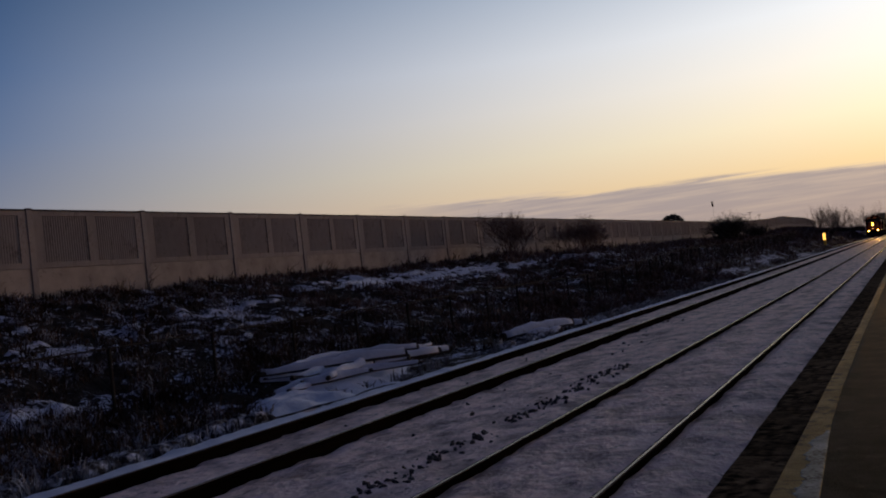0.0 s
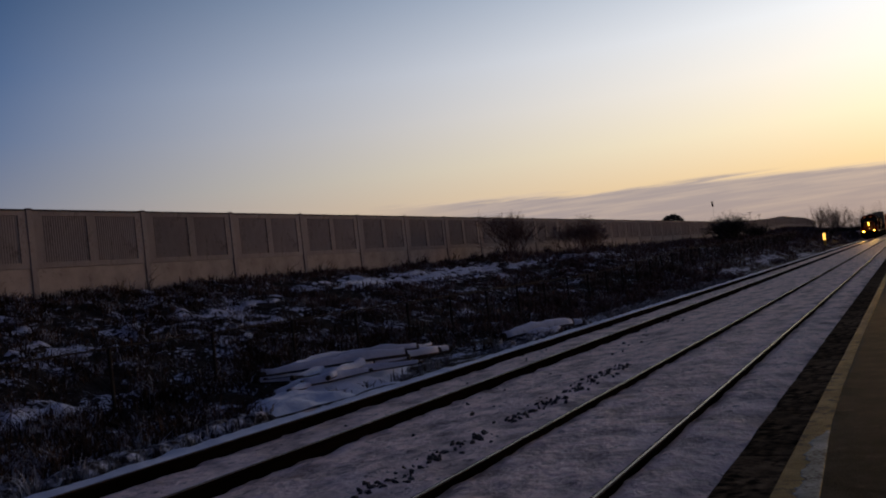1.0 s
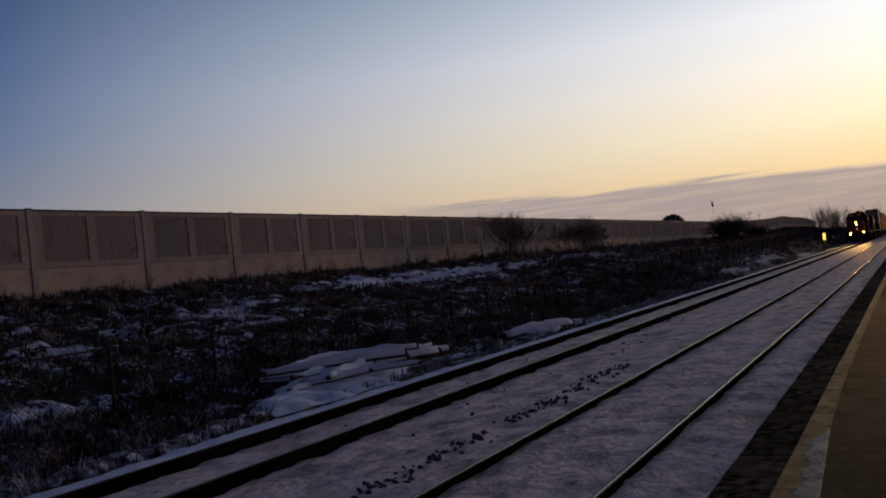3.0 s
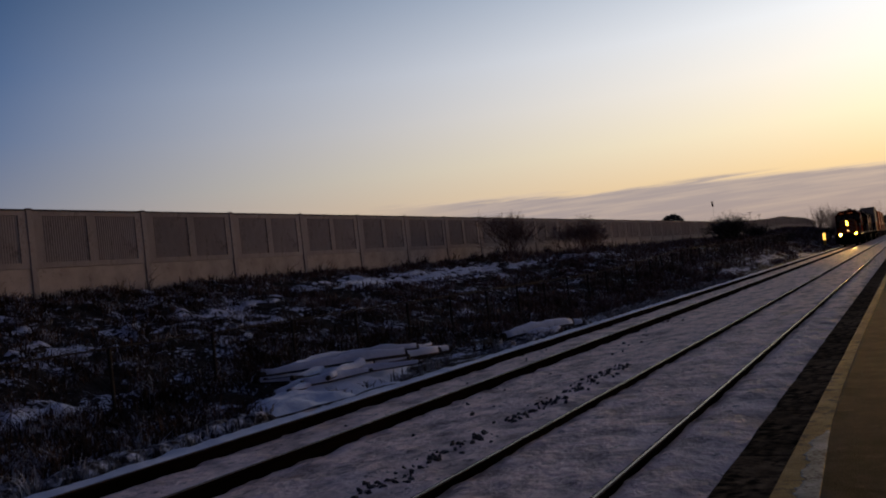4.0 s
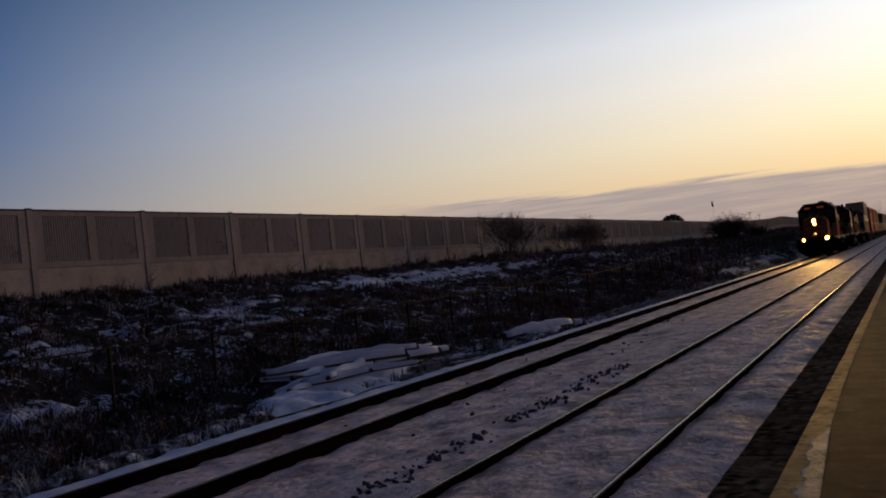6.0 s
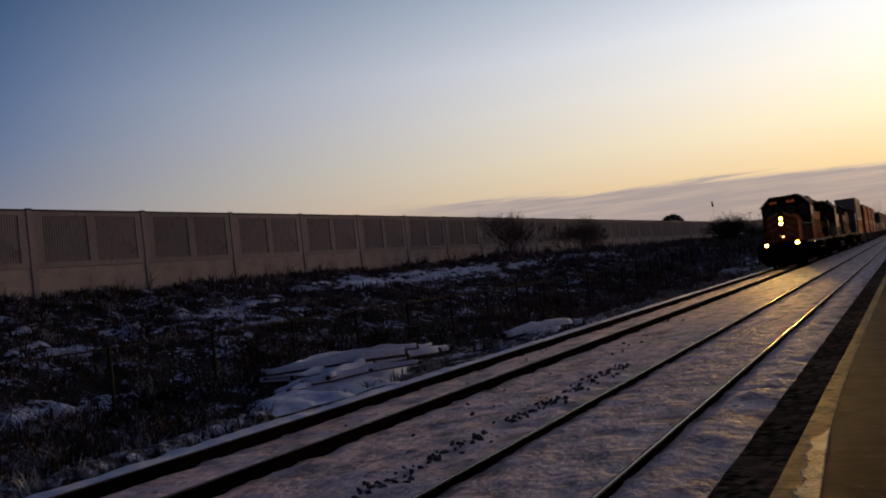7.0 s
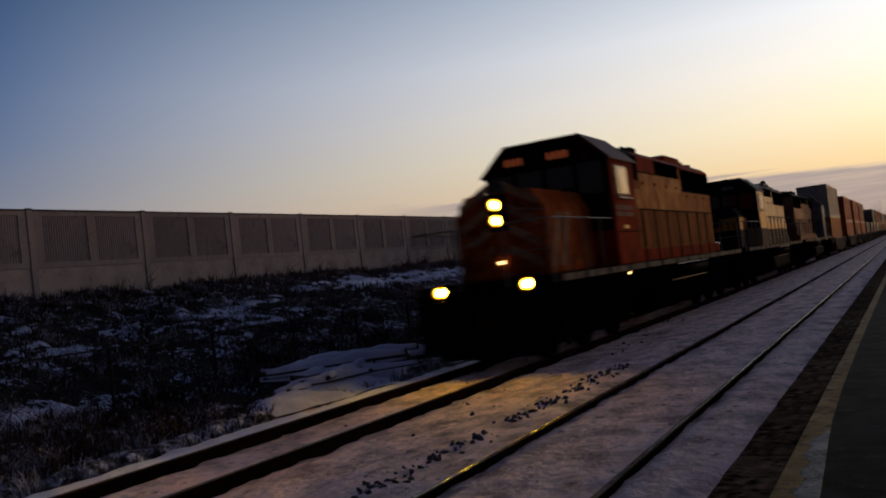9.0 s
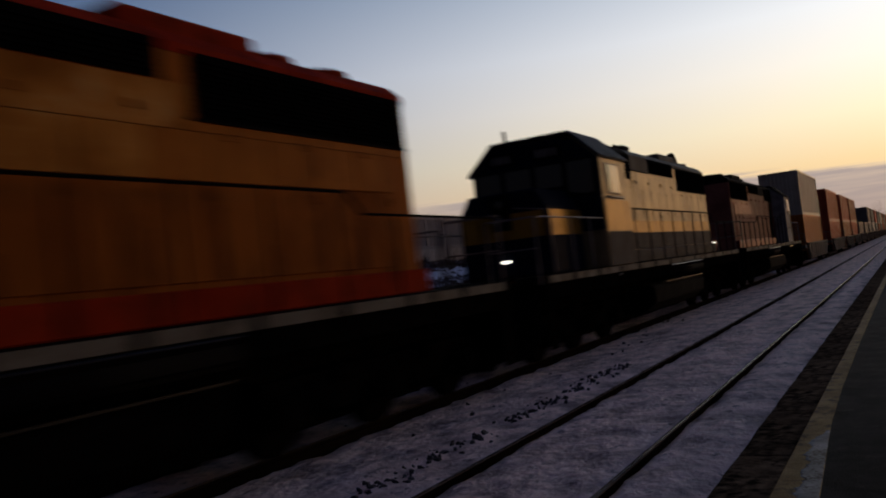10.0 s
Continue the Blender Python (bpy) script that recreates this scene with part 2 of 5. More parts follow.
M_GREY = material("slate_grey_paint", (0.030, 0.031, 0.038), (0.055, 0.056, 0.066), 1.4, 0.55, 0.0, 0.08, 25, stain=((0.02, 0.018, 0.016), 2.5, 0.52, 0.72), spec=0.012)
M_MAROON = material("dull_maroon_paint", (0.13, 0.022, 0.018), (0.20, 0.045, 0.036), 1.3, 0.5, 0.2, 0.08, 25, spec=0.05)
M_PINK = material("chalky_red_paint", (0.15, 0.052, 0.040), (0.23, 0.095, 0.075), 1.2, 0.5, 0.0, 0.08, 25, stain=((0.10, 0.045, 0.035), 2.2, 0.54, 0.76), spec=0.01)
M_FADED = material("ghost_stripe_paint", (0.24, 0.14, 0.08), (0.36, 0.22, 0.13), 2, 0.6, 0, 0.1, 30, stain=((0.12, 0.045, 0.022), 3.0, 0.5, 0.68), spec=0.05)
M_NOSE = material("grimy_red_nose_paint", (0.21, 0.038, 0.008), (0.38, 0.098, 0.019), 1.6, 0.6, 0.0, 0.08, 25, stain=((0.06, 0.024, 0.011), 2.4, 0.50, 0.70), spec=0.005)
# Upper hood: bleached red plus the warm sky's light put into the colour.
M_GOLD = material("sky_warmed_bleached_red_paint", (0.20, 0.066, 0.009), (0.40, 0.16, 0.030), 1.5, 0.5, 0.1, 0.08, 25, (0.40, 0.60), stain=((0.44, 0.24, 0.085), 1.5, 0.57, 0.70, 0.3), stretch=(1, 1, 0.8), spec=0.005)
M_AMBERPAINT = material("sky_warmed_weathered_red_paint", (0.20, 0.060, 0.008), (0.37, 0.128, 0.020), 1.1, 0.52, 0.08, 0.08, 25, (0.36, 0.64), stain=((0.10, 0.032, 0.008), 2.0, 0.56, 0.74), stretch=(1, 1, 0.5), spec=0.005)
M_RUN = material("dark_rust_run", (0.07, 0.018, 0.005), (0.13, 0.036, 0.008), 4, 0.8, 0, 0.1, 30, stretch=(1, 1, 0.3), spec=0.02)
M_WINDOW = glass_mat("dark_cab_glass", (0.006, 0.006, 0.007), 0.08)
M_PALE_GLASS = glass_mat("pale_cab_glass", (0.19, 0.186, 0.168), 0.25)
M_LAMP = glowing("lit_headlamp", (1.0, 0.56, 0.030), 90.0)
M_DITCH = glowing("lit_ditch_lamp", (1.0, 0.52, 0.012), 420.0)
M_BEAM = glowing("lit_lamp_reflector", (1.0, 0.54, 0.12), 5000000.0)
M_LOWBEAM = glowing("lit_ditch_reflector", (1.0, 0.54, 0.12), 3000000.0)
M_WHITELAMP = glowing("lit_white_marker", (1.0, 0.93, 0.80), 2.5)
# Emission that imitates headlight thrown back by the reflective marker plate.
M_MARKER = glowing("marker_reflection_glow", (1.0, 0.50, 0.09), 2.2)
# Amber halo round the lit lamps, put into the rim as emission.
M_RIM = glowing("lens_halo_rim", (1.0, 0.36, 0.02), 2.0)
M_STEPLAMP = glowing("lit_step_lamp", (1.0, 0.60, 0.22), 5.0)
M_PALEPAINT = material("dull_white_cab_paint", (0.20, 0.19, 0.175), (0.32, 0.305, 0.28), 1.4, 0.6, 0, 0.08, 25, stain=((0.09, 0.075, 0.06), 2.4, 0.52, 0.74), spec=0.05)
M_AMBER = glowing("lit_number_board", (1.0, 0.22, 0.07), 0.10)
M_SIGN = material("yellow_marker_paint", (0.70, 0.42, 0.06), (0.80, 0.52, 0.10), 4, 0.5, 0, 0.05, 30)
BOX_PAINT = {
    "grey": material("pale_grey_container_paint", (0.311, 0.291, 0.243), (0.383, 0.357, 0.304), 0.9, 0.45, 0.3, 0.1, 20, stain=((0.182, 0.156, 0.121), 1.6, 0.60, 0.8), spec=0.05),
    "orange": material("orange_container_paint", (0.275, 0.081, 0.015), (0.331, 0.109, 0.022), 0.9, 0.45, 0.3, 0.1, 20, stain=((0.153, 0.054, 0.020), 1.6, 0.60, 0.8), spec=0.05),
    "brick": material("brick_red_container_paint", (0.259, 0.045, 0.022), (0.322, 0.064, 0.032), 0.9, 0.45, 0.3, 0.1, 20, stain=((0.138, 0.029, 0.017), 1.6, 0.60, 0.8), spec=0.05),
    "rust": material("rust_brown_container_paint", (0.186, 0.055, 0.023), (0.235, 0.075, 0.036), 0.9, 0.45, 0.3, 0.1, 20, stain=((0.091, 0.030, 0.017), 1.6, 0.60, 0.8), spec=0.05),
    "slate": material("slate_container_paint", (0.106, 0.106, 0.098), (0.144, 0.140, 0.132), 0.9, 0.45, 0.3, 0.1, 20, stain=((0.065, 0.059, 0.054), 1.6, 0.60, 0.8), spec=0.05),
}
M_WELL = material("dusty_well_car_steel", (0.075, 0.067, 0.056), (0.15, 0.135, 0.115), 1.0, 0.8, 0, 0.2, 25, stain=((0.12, 0.09, 0.07), 1.8, 0.54, 0.74), spec=0.05)

# ---- mesh helpers ----
def bm_box(bm, x0, x1, y0, y1, z0, z1):
    v = [bm.verts.new((x, y, z)) for z in (z0, z1) for y in (y0, y1) for x in (x0, x1)]
    for q in ((0, 2, 3, 1), (4, 5, 7, 6), (0, 1, 5, 4), (2, 6, 7, 3), (0, 4, 6, 2), (1, 3, 7, 5)):
        bm.faces.new([v[i] for i in q])
    return bm


def bm_prism(bm, profile, a, b, axis="y"):
    """A closed profile, pulled from a to b along the axis. Profile pairs are (x, z) for y, (y, z) for x, (x, y) for z."""
    def at(p, s):
        return {"y": (p[0], s, p[1]), "x": (s, p[0], p[1]), "z": (p[0], p[1], s)}[axis]
    lo = [bm.verts.new(at(p, a)) for p in profile]
    hi = [bm.verts.new(at(p, b)) for p in profile]
    n = len(profile)
    bm.faces.new(lo)
    bm.faces.new(hi[::-1])
    for i in range(n):
        bm.faces.new((lo[i], hi[i], hi[(i + 1) % n], lo[(i + 1) % n]))
    return bm


def bm_tube(bm, p, q, r, r2=None, sides=8):
    p, q = Vector(p), Vector(q)
    r2 = r if r2 is None else r2
    turn = (q - p).to_track_quat("Z", "Y")
    lo, hi = [], []
    for i in range(sides):
        a = 2 * math.pi * i / sides
        d = turn @ Vector((math.cos(a), math.sin(a), 0))
        lo.append(bm.verts.new(p + d * r))
        hi.append(bm.verts.new(q + d * r2))
    for i in range(sides):
        bm.faces.new((lo[i], lo[(i + 1) % sides], hi[(i + 1) % sides], hi[i]))
    bm.faces.new(lo[::-1])
    bm.faces.new(hi)
    return bm


def bevelled(bm, width=0.03, segments=2):
    bmesh.ops.recalc_face_normals(bm, faces=bm.faces)
    bmesh.ops.bevel(bm, geom=[e for e in bm.edges if len(e.link_faces) == 2 and e.calc_face_angle(0) > 0.5], offset=width, segments=segments, affect="EDGES", profile=0.6, clamp_overlap=True)
    return bm


def mesh_of(name, bm, mat, smooth=False):
    bmesh.ops.recalc_face_normals(bm, faces=bm.faces)
    me = bpy.data.meshes.new(name)
    bm.to_mesh(me)
    bm.free()
    me.materials.append(mat)
    if smooth:
        me.shade_smooth()
    return me


def part(name, bm, mat, parent, label="", smooth=False):
    ob = new(name, mesh_of(name, bm, mat, smooth))
    ob.parent = parent
    if label:
        tagged(ob, label)
    return ob


def shared(name, me, parent, m=None):
    ob = new(name, me)
    ob.parent = parent
    if m is not None:
        ob.matrix_basis = m
    return ob


def B():
    return bmesh.new()


# ---- the line, in metres: z = 0 at the rail heads, +y along the line ----
FAR_TRACK, NEAR_TRACK, HALF_GAUGE = -7.233, -3.045, 0.7525
WALL_X, BAY, BAY_START = -25.7, 4.88, 18.89
FENCE_X, FENCE_BAY, FENCE_START = -13.5, 2.75, 3.11


def ease(a, b, v):
    s = min(1, max(0, (v - a) / (b - a)))
    return s * s * (3 - 2 * s)


def rise(y):
    return 0.75 * ease(38, 62, y) + 0.75 * ease(62, 140, y)


def ground_z(x, y):
    """Height of the one ground sheet."""
    n1 = noise.noise((x * 0.35, y * 0.35, 1.7))
    n2 = noise.noise((x * 1.6, y * 1.6, 5.1))
    n3 = noise.noise((x * 5.5, y * 3.4, 9.3)) + 0.5 * noise.noise((x * 9.0, y * 7.0, 2.3))
    if x > -1.3:
        return -0.32
    z = -0.125 + 0.065 * ease(-5.9, -4.6, x) + 0.022 * n2 + 0.024 * n3
    for c, deep in ((FAR_TRACK - HALF_GAUGE, 0.035), (FAR_TRACK + HALF_GAUGE, 0.035), (NEAR_TRACK - HALF_GAUGE, 0.028), (NEAR_TRACK + HALF_GAUGE, 0.024)):
        z -= deep * math.exp(-((x - c) / 0.12) ** 2)
    z -= 0.05 * ease(-1.9, -1.45, x)
    if x < -8.6:
        side = ease(-8.6, -10.2, x)
        z = z * (1 - side) + side * (-0.24 + 0.07 * n2 + 0.06 * n1)
    if x < -12.0:
        up = ease(-12.0, -26.0, x)
        z += 2.95 * (0.5 * up + 0.5 * min(1, (-12.0 - x) / 13.5)) + 0.12 * n1 + 0.15 * n2
        z += rise(y) * ease(-9.5, -13.5, x) * (1 - 0.75 * ease(-16, -25, x))
    elif x < -9.5:
        z += rise(y) * ease(-9.5, -13.5, x)
    if x < -9.5 and y > 110:
        z += 1.2 * ease(150, 215, y) * ease(-15, -25, x)
    return z


def axis_steps(stops):
    """Positions from (start, step) pairs, the last one the end."""
    got = []
    for (a, step), (b, _) in zip(stops, stops[1:]):
        n = max(1, round((b - a) / step))
        got += [a + (b - a) * i / n for i in range(n)]
    return got + [stops[-1][0]]


def build_ground():
    xs = axis_steps([(-2500, 600), (-130, 26), (-27, 0.4), (-9.6, 0.2), (-8.8, 0.09), (-1.5, 0.1), (-1.3, 0.8), (6, 30), (120, 500), (2500, 1)])
    ys = axis_steps([(-2500, 600), (-100, 30), (-8, 2), (3, 0.12), (22, 0.3), (60, 1.2), (140, 6), (320, 60), (900, 500), (4500, 1)])
    verts = [(x, y, ground_z(x, y)) for y in ys for x in xs]
    nx = len(xs)
    faces = [(j * nx + i, j * nx + i + 1, (j + 1) * nx + i + 1, (j + 1) * nx + i) for j in range(len(ys) - 1) for i in range(nx - 1)]
    me = bpy.data.meshes.new("ground")
    me.from_pydata(verts, [], faces)
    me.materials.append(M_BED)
    me.materials.append(M_SOIL)
    for p in me.polygons:
        cx, cy, _ = p.center
        edge = -8.98 + 0.14 * noise.noise((cx * 0.5, cy * 1.1, 3.3))
        p.material_index = 1 if cx < edge else 0
    me.shade_smooth()
    tagged(new("ground", me), "snow-dusted track bed and weedy embankment soil", "ground", kind="structure")


build_ground()

RAIL_PROFILE = [(-0.07, -0.172), (0.07, -0.172), (0.07, -0.16), (0.012, -0.145), (0.009, -0.05), (0.036, -0.038), (0.036, -0.006), (0.030, 0.0), (-0.030, 0.0), (-0.036, -0.006), (-0.036, -0.038), (-0.009, -0.05), (-0.012, -0.145), (-0.07, -0.16)]


def build_rails():
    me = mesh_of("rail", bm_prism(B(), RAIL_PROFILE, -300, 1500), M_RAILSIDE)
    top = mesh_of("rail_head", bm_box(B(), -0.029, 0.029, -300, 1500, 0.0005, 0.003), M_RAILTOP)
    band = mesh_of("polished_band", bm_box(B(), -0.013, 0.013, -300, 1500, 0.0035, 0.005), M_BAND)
    for c in (FAR_TRACK, NEAR_TRACK):
        for s in (-1, 1):
            r = new("rail", me)
            r.location = (c + s * HALF_GAUGE, 0, 0)
            tagged(r, "rusty steel rail with a polished running surface in snow", "rail", group="rails of the two tracks")
            shared("running_surface", top, r)
            shared("polished_band", band, r)


build_rails()


def build_platform():
    p = tagged(new("platform"), "low station platform with brown paver edge and worn yellow line", "platform", kind="structure")
    part("asphalt_surface", bm_box(B(), -0.86, 9, -60, 500, -0.4, 0.130), M_ASPHALT, p, "dark damp asphalt")
    part("edge_bed", bm_box(B(), -1.36, -0.862, -60, 500, -0.4, 0.060), M_CONC, p)
    # the painted line spreads towards the near end
    line = B()
    runs = [(-60, -0.66), (5.0, -0.66), (5.7, -0.69), (6.5, -0.725), (7.3, -0.765), (8.2, -0.80), (10, -0.83), (14, -0.85), (500, -0.86)]
    rows = [[line.verts.new(c) for c in ((-0.985, y, 0.062), (-0.985, y, 0.134), (e, y, 0.134), (e, y, 0.062))] for y, e in runs]
    for lo, hi in zip(rows, rows[1:]):
        for i in range(3):
            line.faces.new((lo[i], hi[i], hi[i + 1], lo[i + 1]))
    part("yellow_line", line, M_YELLOW, p, "worn yellow safety line")
    step = 1.80
    meshes = []
    for k in range(4):
        bm = bm_box(B(), -1.375, -0.99, 0.012, step - 0.014, 0.058, 0.128)
        bevelled(bm, 0.012, 2)
        bmesh.ops.subdivide_edges(bm, edges=[e for e in bm.edges if e.calc_length() > 0.3], cuts=6, use_grid_fill=True)
        for v in bm.verts:
            v.co.x += 0.010 * noise.noise((v.co.x * 2, v.co.y * 4.5, k * 5.1)) + 0.012 * noise.noise((3.0, v.co.y * 11, k * 2.1))
            v.co.z += 0.010 * noise.noise((v.co.x * 5, v.co.y * 4, k * 3.7)) + 0.004 * noise.noise((v.co.x * 3, v.co.y * 3, k * 7.7)) + 0.003 * (k - 1.5) * (v.co.y / step - 0.5)
        meshes.append(mesh_of("paver", bm, M_COPE))
    for i in range(-12, 120):
        shared("paver", meshes[(i * 7 + 3) % 4], p, Matrix.Translation((0, 6.91 + i * step, 0)))
    # thin ice at the yellow line
    bm = B()
    pts = []
    for i in range(64):
        y = 5.0 + i * 0.0435
        right = -0.663 - 0.0435 * (y - 5.0)
        ragged = 0.5 * noise.noise((y * 4.0, 9.0, 0)) + 0.4 * noise.noise((y * 13.0, 2.0, 0))
        w = 0.13 * (1 + 0.9 * ragged) * (1 - 0.75 * ease(7.3, 7.74, y))
        pts.append((right - max(w, 0.03), right + 0.006 * noise.noise((y * 9.0, 4.0, 0)), y))
    lo = [(bm.verts.new((a, y, 0.135)), bm.verts.new((b, y, 0.135))) for a, b, y in pts]
    hi = [(bm.verts.new((a + 0.012, y, 0.1385)), bm.verts.new((b - 0.012, y, 0.1385))) for a, b, y in pts]
    for i in range(len(pts) - 1):
        bm.faces.new((hi[i][0], hi[i][1], hi[i + 1][1], hi[i + 1][0]))
        bm.faces.new((lo[i][0], hi[i][0], hi[i + 1][0], lo[i + 1][0]))
        bm.faces.new((hi[i][1], lo[i][1], lo[i + 1][1], hi[i + 1][1]))
    bm.faces.new((lo[-1][0], hi[-1][0], hi[-1][1], lo[-1][1]))
    bm.faces.new((hi[0][0], lo[0][0], lo[0][1], hi[0][1]))
    part("ice_film", bm, M_ICE, p, "pale frozen puddle film over worn paint")


build_platform()

# ---- noise barrier on the embankment ----
def build_wall():
    wall = tagged(new("wall_noise_barrier"), "grey-brown precast concrete noise barrier with ribbed bays", "wall", kind="structure")
    top, mid, foot = 5.66, 3.71, 1.6
    bm = bm_prism(B(), [(-0.15, -0.115), (0.13, -0.115), (0.13, 0.115), (-0.15, 0.115)], foot, top + 0.03, "z")
    post = mesh_of("post", bevelled(bm, 0.012, 1), M_PANEL)
    cap = mesh_of("post_cap", bevelled(bm_box(B(), -0.16, 0.14, -0.12, 0.12, top + 0.032, top + 0.085), 0.015, 1), M_COPING)
    a, b = 0.128, BAY - 0.128          # a dark slot each side of a post
    low = mesh_of("lower_panel", bevelled(bm_box(B(), -0.09, 0.080, a, b, foot, mid - 0.004), 0.008, 1), M_LOWPANEL)
    up = B()
    bm_box(up, -0.09, 0.045, a, b, mid + 0.018, top)                      # backing
    bm_box(up, -0.08, 0.03, a, b, mid - 0.003, mid + 0.017)               # sunk joint
    for y0, y1 in ((a, a + 0.30), (b - 0.30, b), ((a + b) / 2 - 0.17, (a + b) / 2 + 0.17)):
        bm_box(up, 0.046, 0.10, y0, y1, mid + 0.015, top)
    for y0, y1 in ((a + 0.30, (a + b) / 2 - 0.17), ((a + b) / 2 + 0.17, b - 0.30)):
        bm_box(up, 0.046, 0.10, y0, y1, mid + 0.015, mid + 0.20)
        bm_box(up, 0.046, 0.10, y0, y1, top - 0.16, top)
        n = 19
        w = (y1 - y0) / n
        for k in range(n):
            c = y0 + (k + 0.5) * w
            bm_prism(up, [(0.046, c - w * 0.40), (0.066, c - w * 0.22), (0.066, c + w * 0.22), (0.046, c + w * 0.40)], mid + 0.20, top - 0.16, "z")
    upper = mesh_of("upper_panel", up, M_PANEL)
    coping = mesh_of("coping", bevelled(bm_box(B(), -0.12, 0.135, a, b, top + 0.002, top + 0.055), 0.012, 1), M_COPING)
    for i in range(-8, 56):
        y = BAY_START + i * BAY
        z = 0.35 * ease(140, 170, y) + 1.15 * ease(165, 220, y) - 0.9 * ease(255, 300, y)
        z = round(z / 0.1) * 0.1
        m = Matrix.Translation((WALL_X, y, z))
        for name, me in (("post", post), ("post_cap", cap), ("lower_panel", low), ("upper_panel", upper), ("coping", coping)):
            shared(name, me, wall, m)


build_wall()


# ---- chain-link fence at the foot of the embankment ----
def build_fence():
    fence = tagged(new("fence"), "rusty dark chain-link fence with steel posts among weeds", "fence")
    post = mesh_of("fence_post", bm_tube(B(), (0, 0, -0.45), (0, 0, 1.58), 0.036, sides=8), M_GALV)
    n, high = 26, 1.5
    bm = B()
    def wire(p, q):
        bm_tube(bm, p, q, 0.0019, sides=3)
    step = FENCE_BAY / n
    rows = high / step
    for k in range(-int(rows), n):
        for flip in (1, -1):
            y0, z0 = k * step, 0.0
            y1, z1 = y0 + high, high
            if y0 < 0:
                z0, y0 = -y0, 0.0
            if y1 > FENCE_BAY:
                z1, y1 = z1 - (y1 - FENCE_BAY), FENCE_BAY
            if y1 <= y0:
                continue
            if flip < 0:
                wire((0.004, FENCE_BAY - y0, z0), (0.004, FENCE_BAY - y1, z1))
            else:
                wire((-0.004, y0, z0), (-0.004, y1, z1))
    mesh = mesh_of("chain_link_panel", bm, M_GALV)
    rail_bays = 44
    for i in range(rail_bays):
        y = FENCE_START + i * FENCE_BAY
        z, z2 = (-0.36 + rise(v) for v in (y, y + FENCE_BAY))
        shared("fence_post", post, fence, Matrix.Translation((FENCE_X, y, z)))
        lean = Matrix.Identity(4)
        lean[2][1] = (z2 - z) / FENCE_BAY
        shared("chain_link_panel", mesh, fence, Matrix.Translation((FENCE_X, y, z + 0.05)) @ lean)
        part("top_rail", bm_tube(B(), (FENCE_X, y, z + 1.56), (FENCE_X, y + FENCE_BAY, z2 + 1.56), 0.021, sides=6), M_GALV, fence)


build_fence()


# ---- snow patches, weeds and shrubs on the embankment ----
PATCHES = [(-22.0, 28.3, 1.1, 0.45), (-22.0, 33.4, 2.6, 1.1), (-21.7, 38.2, 3.2, 1.35), (-21.9, 42.5, 2.6, 1.0), (-22.4, 46.2, 3.0, 1.0), (-21.6, 50.6, 3.0, 0.9), (-21.6, 57, 3.2, 0.9), (-21.4, 62.5, 3.6, 1.1),
           (-18.5, 13.9, 1.3, 0.6), (-20.6, 14.7, 0.7, 0.4), (-19.6, 17.4, 1.0, 0.45), (-19.9, 20.9, 1.7, 0.75), (-18.4, 21.6, 1.2, 0.4), (-20.6, 23.6, 1.0, 0.4), (-14.4, 10.6, 1.2, 0.7), (-15.8, 9.8, 0.8, 0.5),
           (-17.0, 18.5, 0.8, 0.3), (-17.6, 26.5, 1.3, 0.3), (-11.0, 63, 5.5, 0.5), (-10.6, 47, 2.4, 0.3), (-10.2, 34, 1.2, 0.25), (-11.6, 82, 7, 0.6), (-10.3, 100, 8, 0.5)]


def snow_cover(x, y):
    """1 inside a snow patch, falling to 0 past its ragged rim."""
    got = 0.0
    for cx, cy, ly, lx in PATCHES:
        d = math.hypot((x - cx) / lx, (y - cy) / ly)
        if d < 1.7:
            d += 0.7 * noise.noise((x * 1.7, y * 1.1, 4.4)) + 0.9 * noise.noise((x * 4.5, y * 3.5, 8.4))
            got = max(got, min(1, max(0, (1.15 - d) / 0.35)))
    return got


def build_snow_patches():
    for cx, cy, ly, lx in PATCHES:
        bm = B()
        nx, ny = 30, 52
        grid = {}
        for j in range(ny + 1):
            for i in range(nx + 1):
                x, y = cx + lx * 1.5 * (2 * i / nx - 1), cy + ly * 1.5 * (2 * j / ny - 1)
                d = math.hypot((x - cx) / lx, (y - cy) / ly) + 0.7 * noise.noise((x * 1.7, y * 1.1, 4.4)) + 0.9 * noise.noise((x * 4.5, y * 3.5, 8.4))
                h = 0.035 * max(-1.0, min(1, (1.12 - d) / 0.5)) + 0.035 * noise.noise((x * 3, y * 3, 2.2))
                grid[i, j] = (bm.verts.new((x, y, ground_z(x, y) + h - 0.015)), d)
        for j in range(ny):
            for i in range(nx):
                q = [grid[i, j], grid[i + 1, j], grid[i + 1, j + 1], grid[i, j + 1]]
                if min(d for _, d in q) < 1.3:
                    bm.faces.new([v for v, _ in q])
        for v in [v for v in bm.verts if not v.link_faces]:
            bm.verts.remove(v)
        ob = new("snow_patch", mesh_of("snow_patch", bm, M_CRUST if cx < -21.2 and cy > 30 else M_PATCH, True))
        tagged(ob, "ragged patch of old snow among dead weeds", "snow", group="snow patches on the embankment")


build_snow_patches()


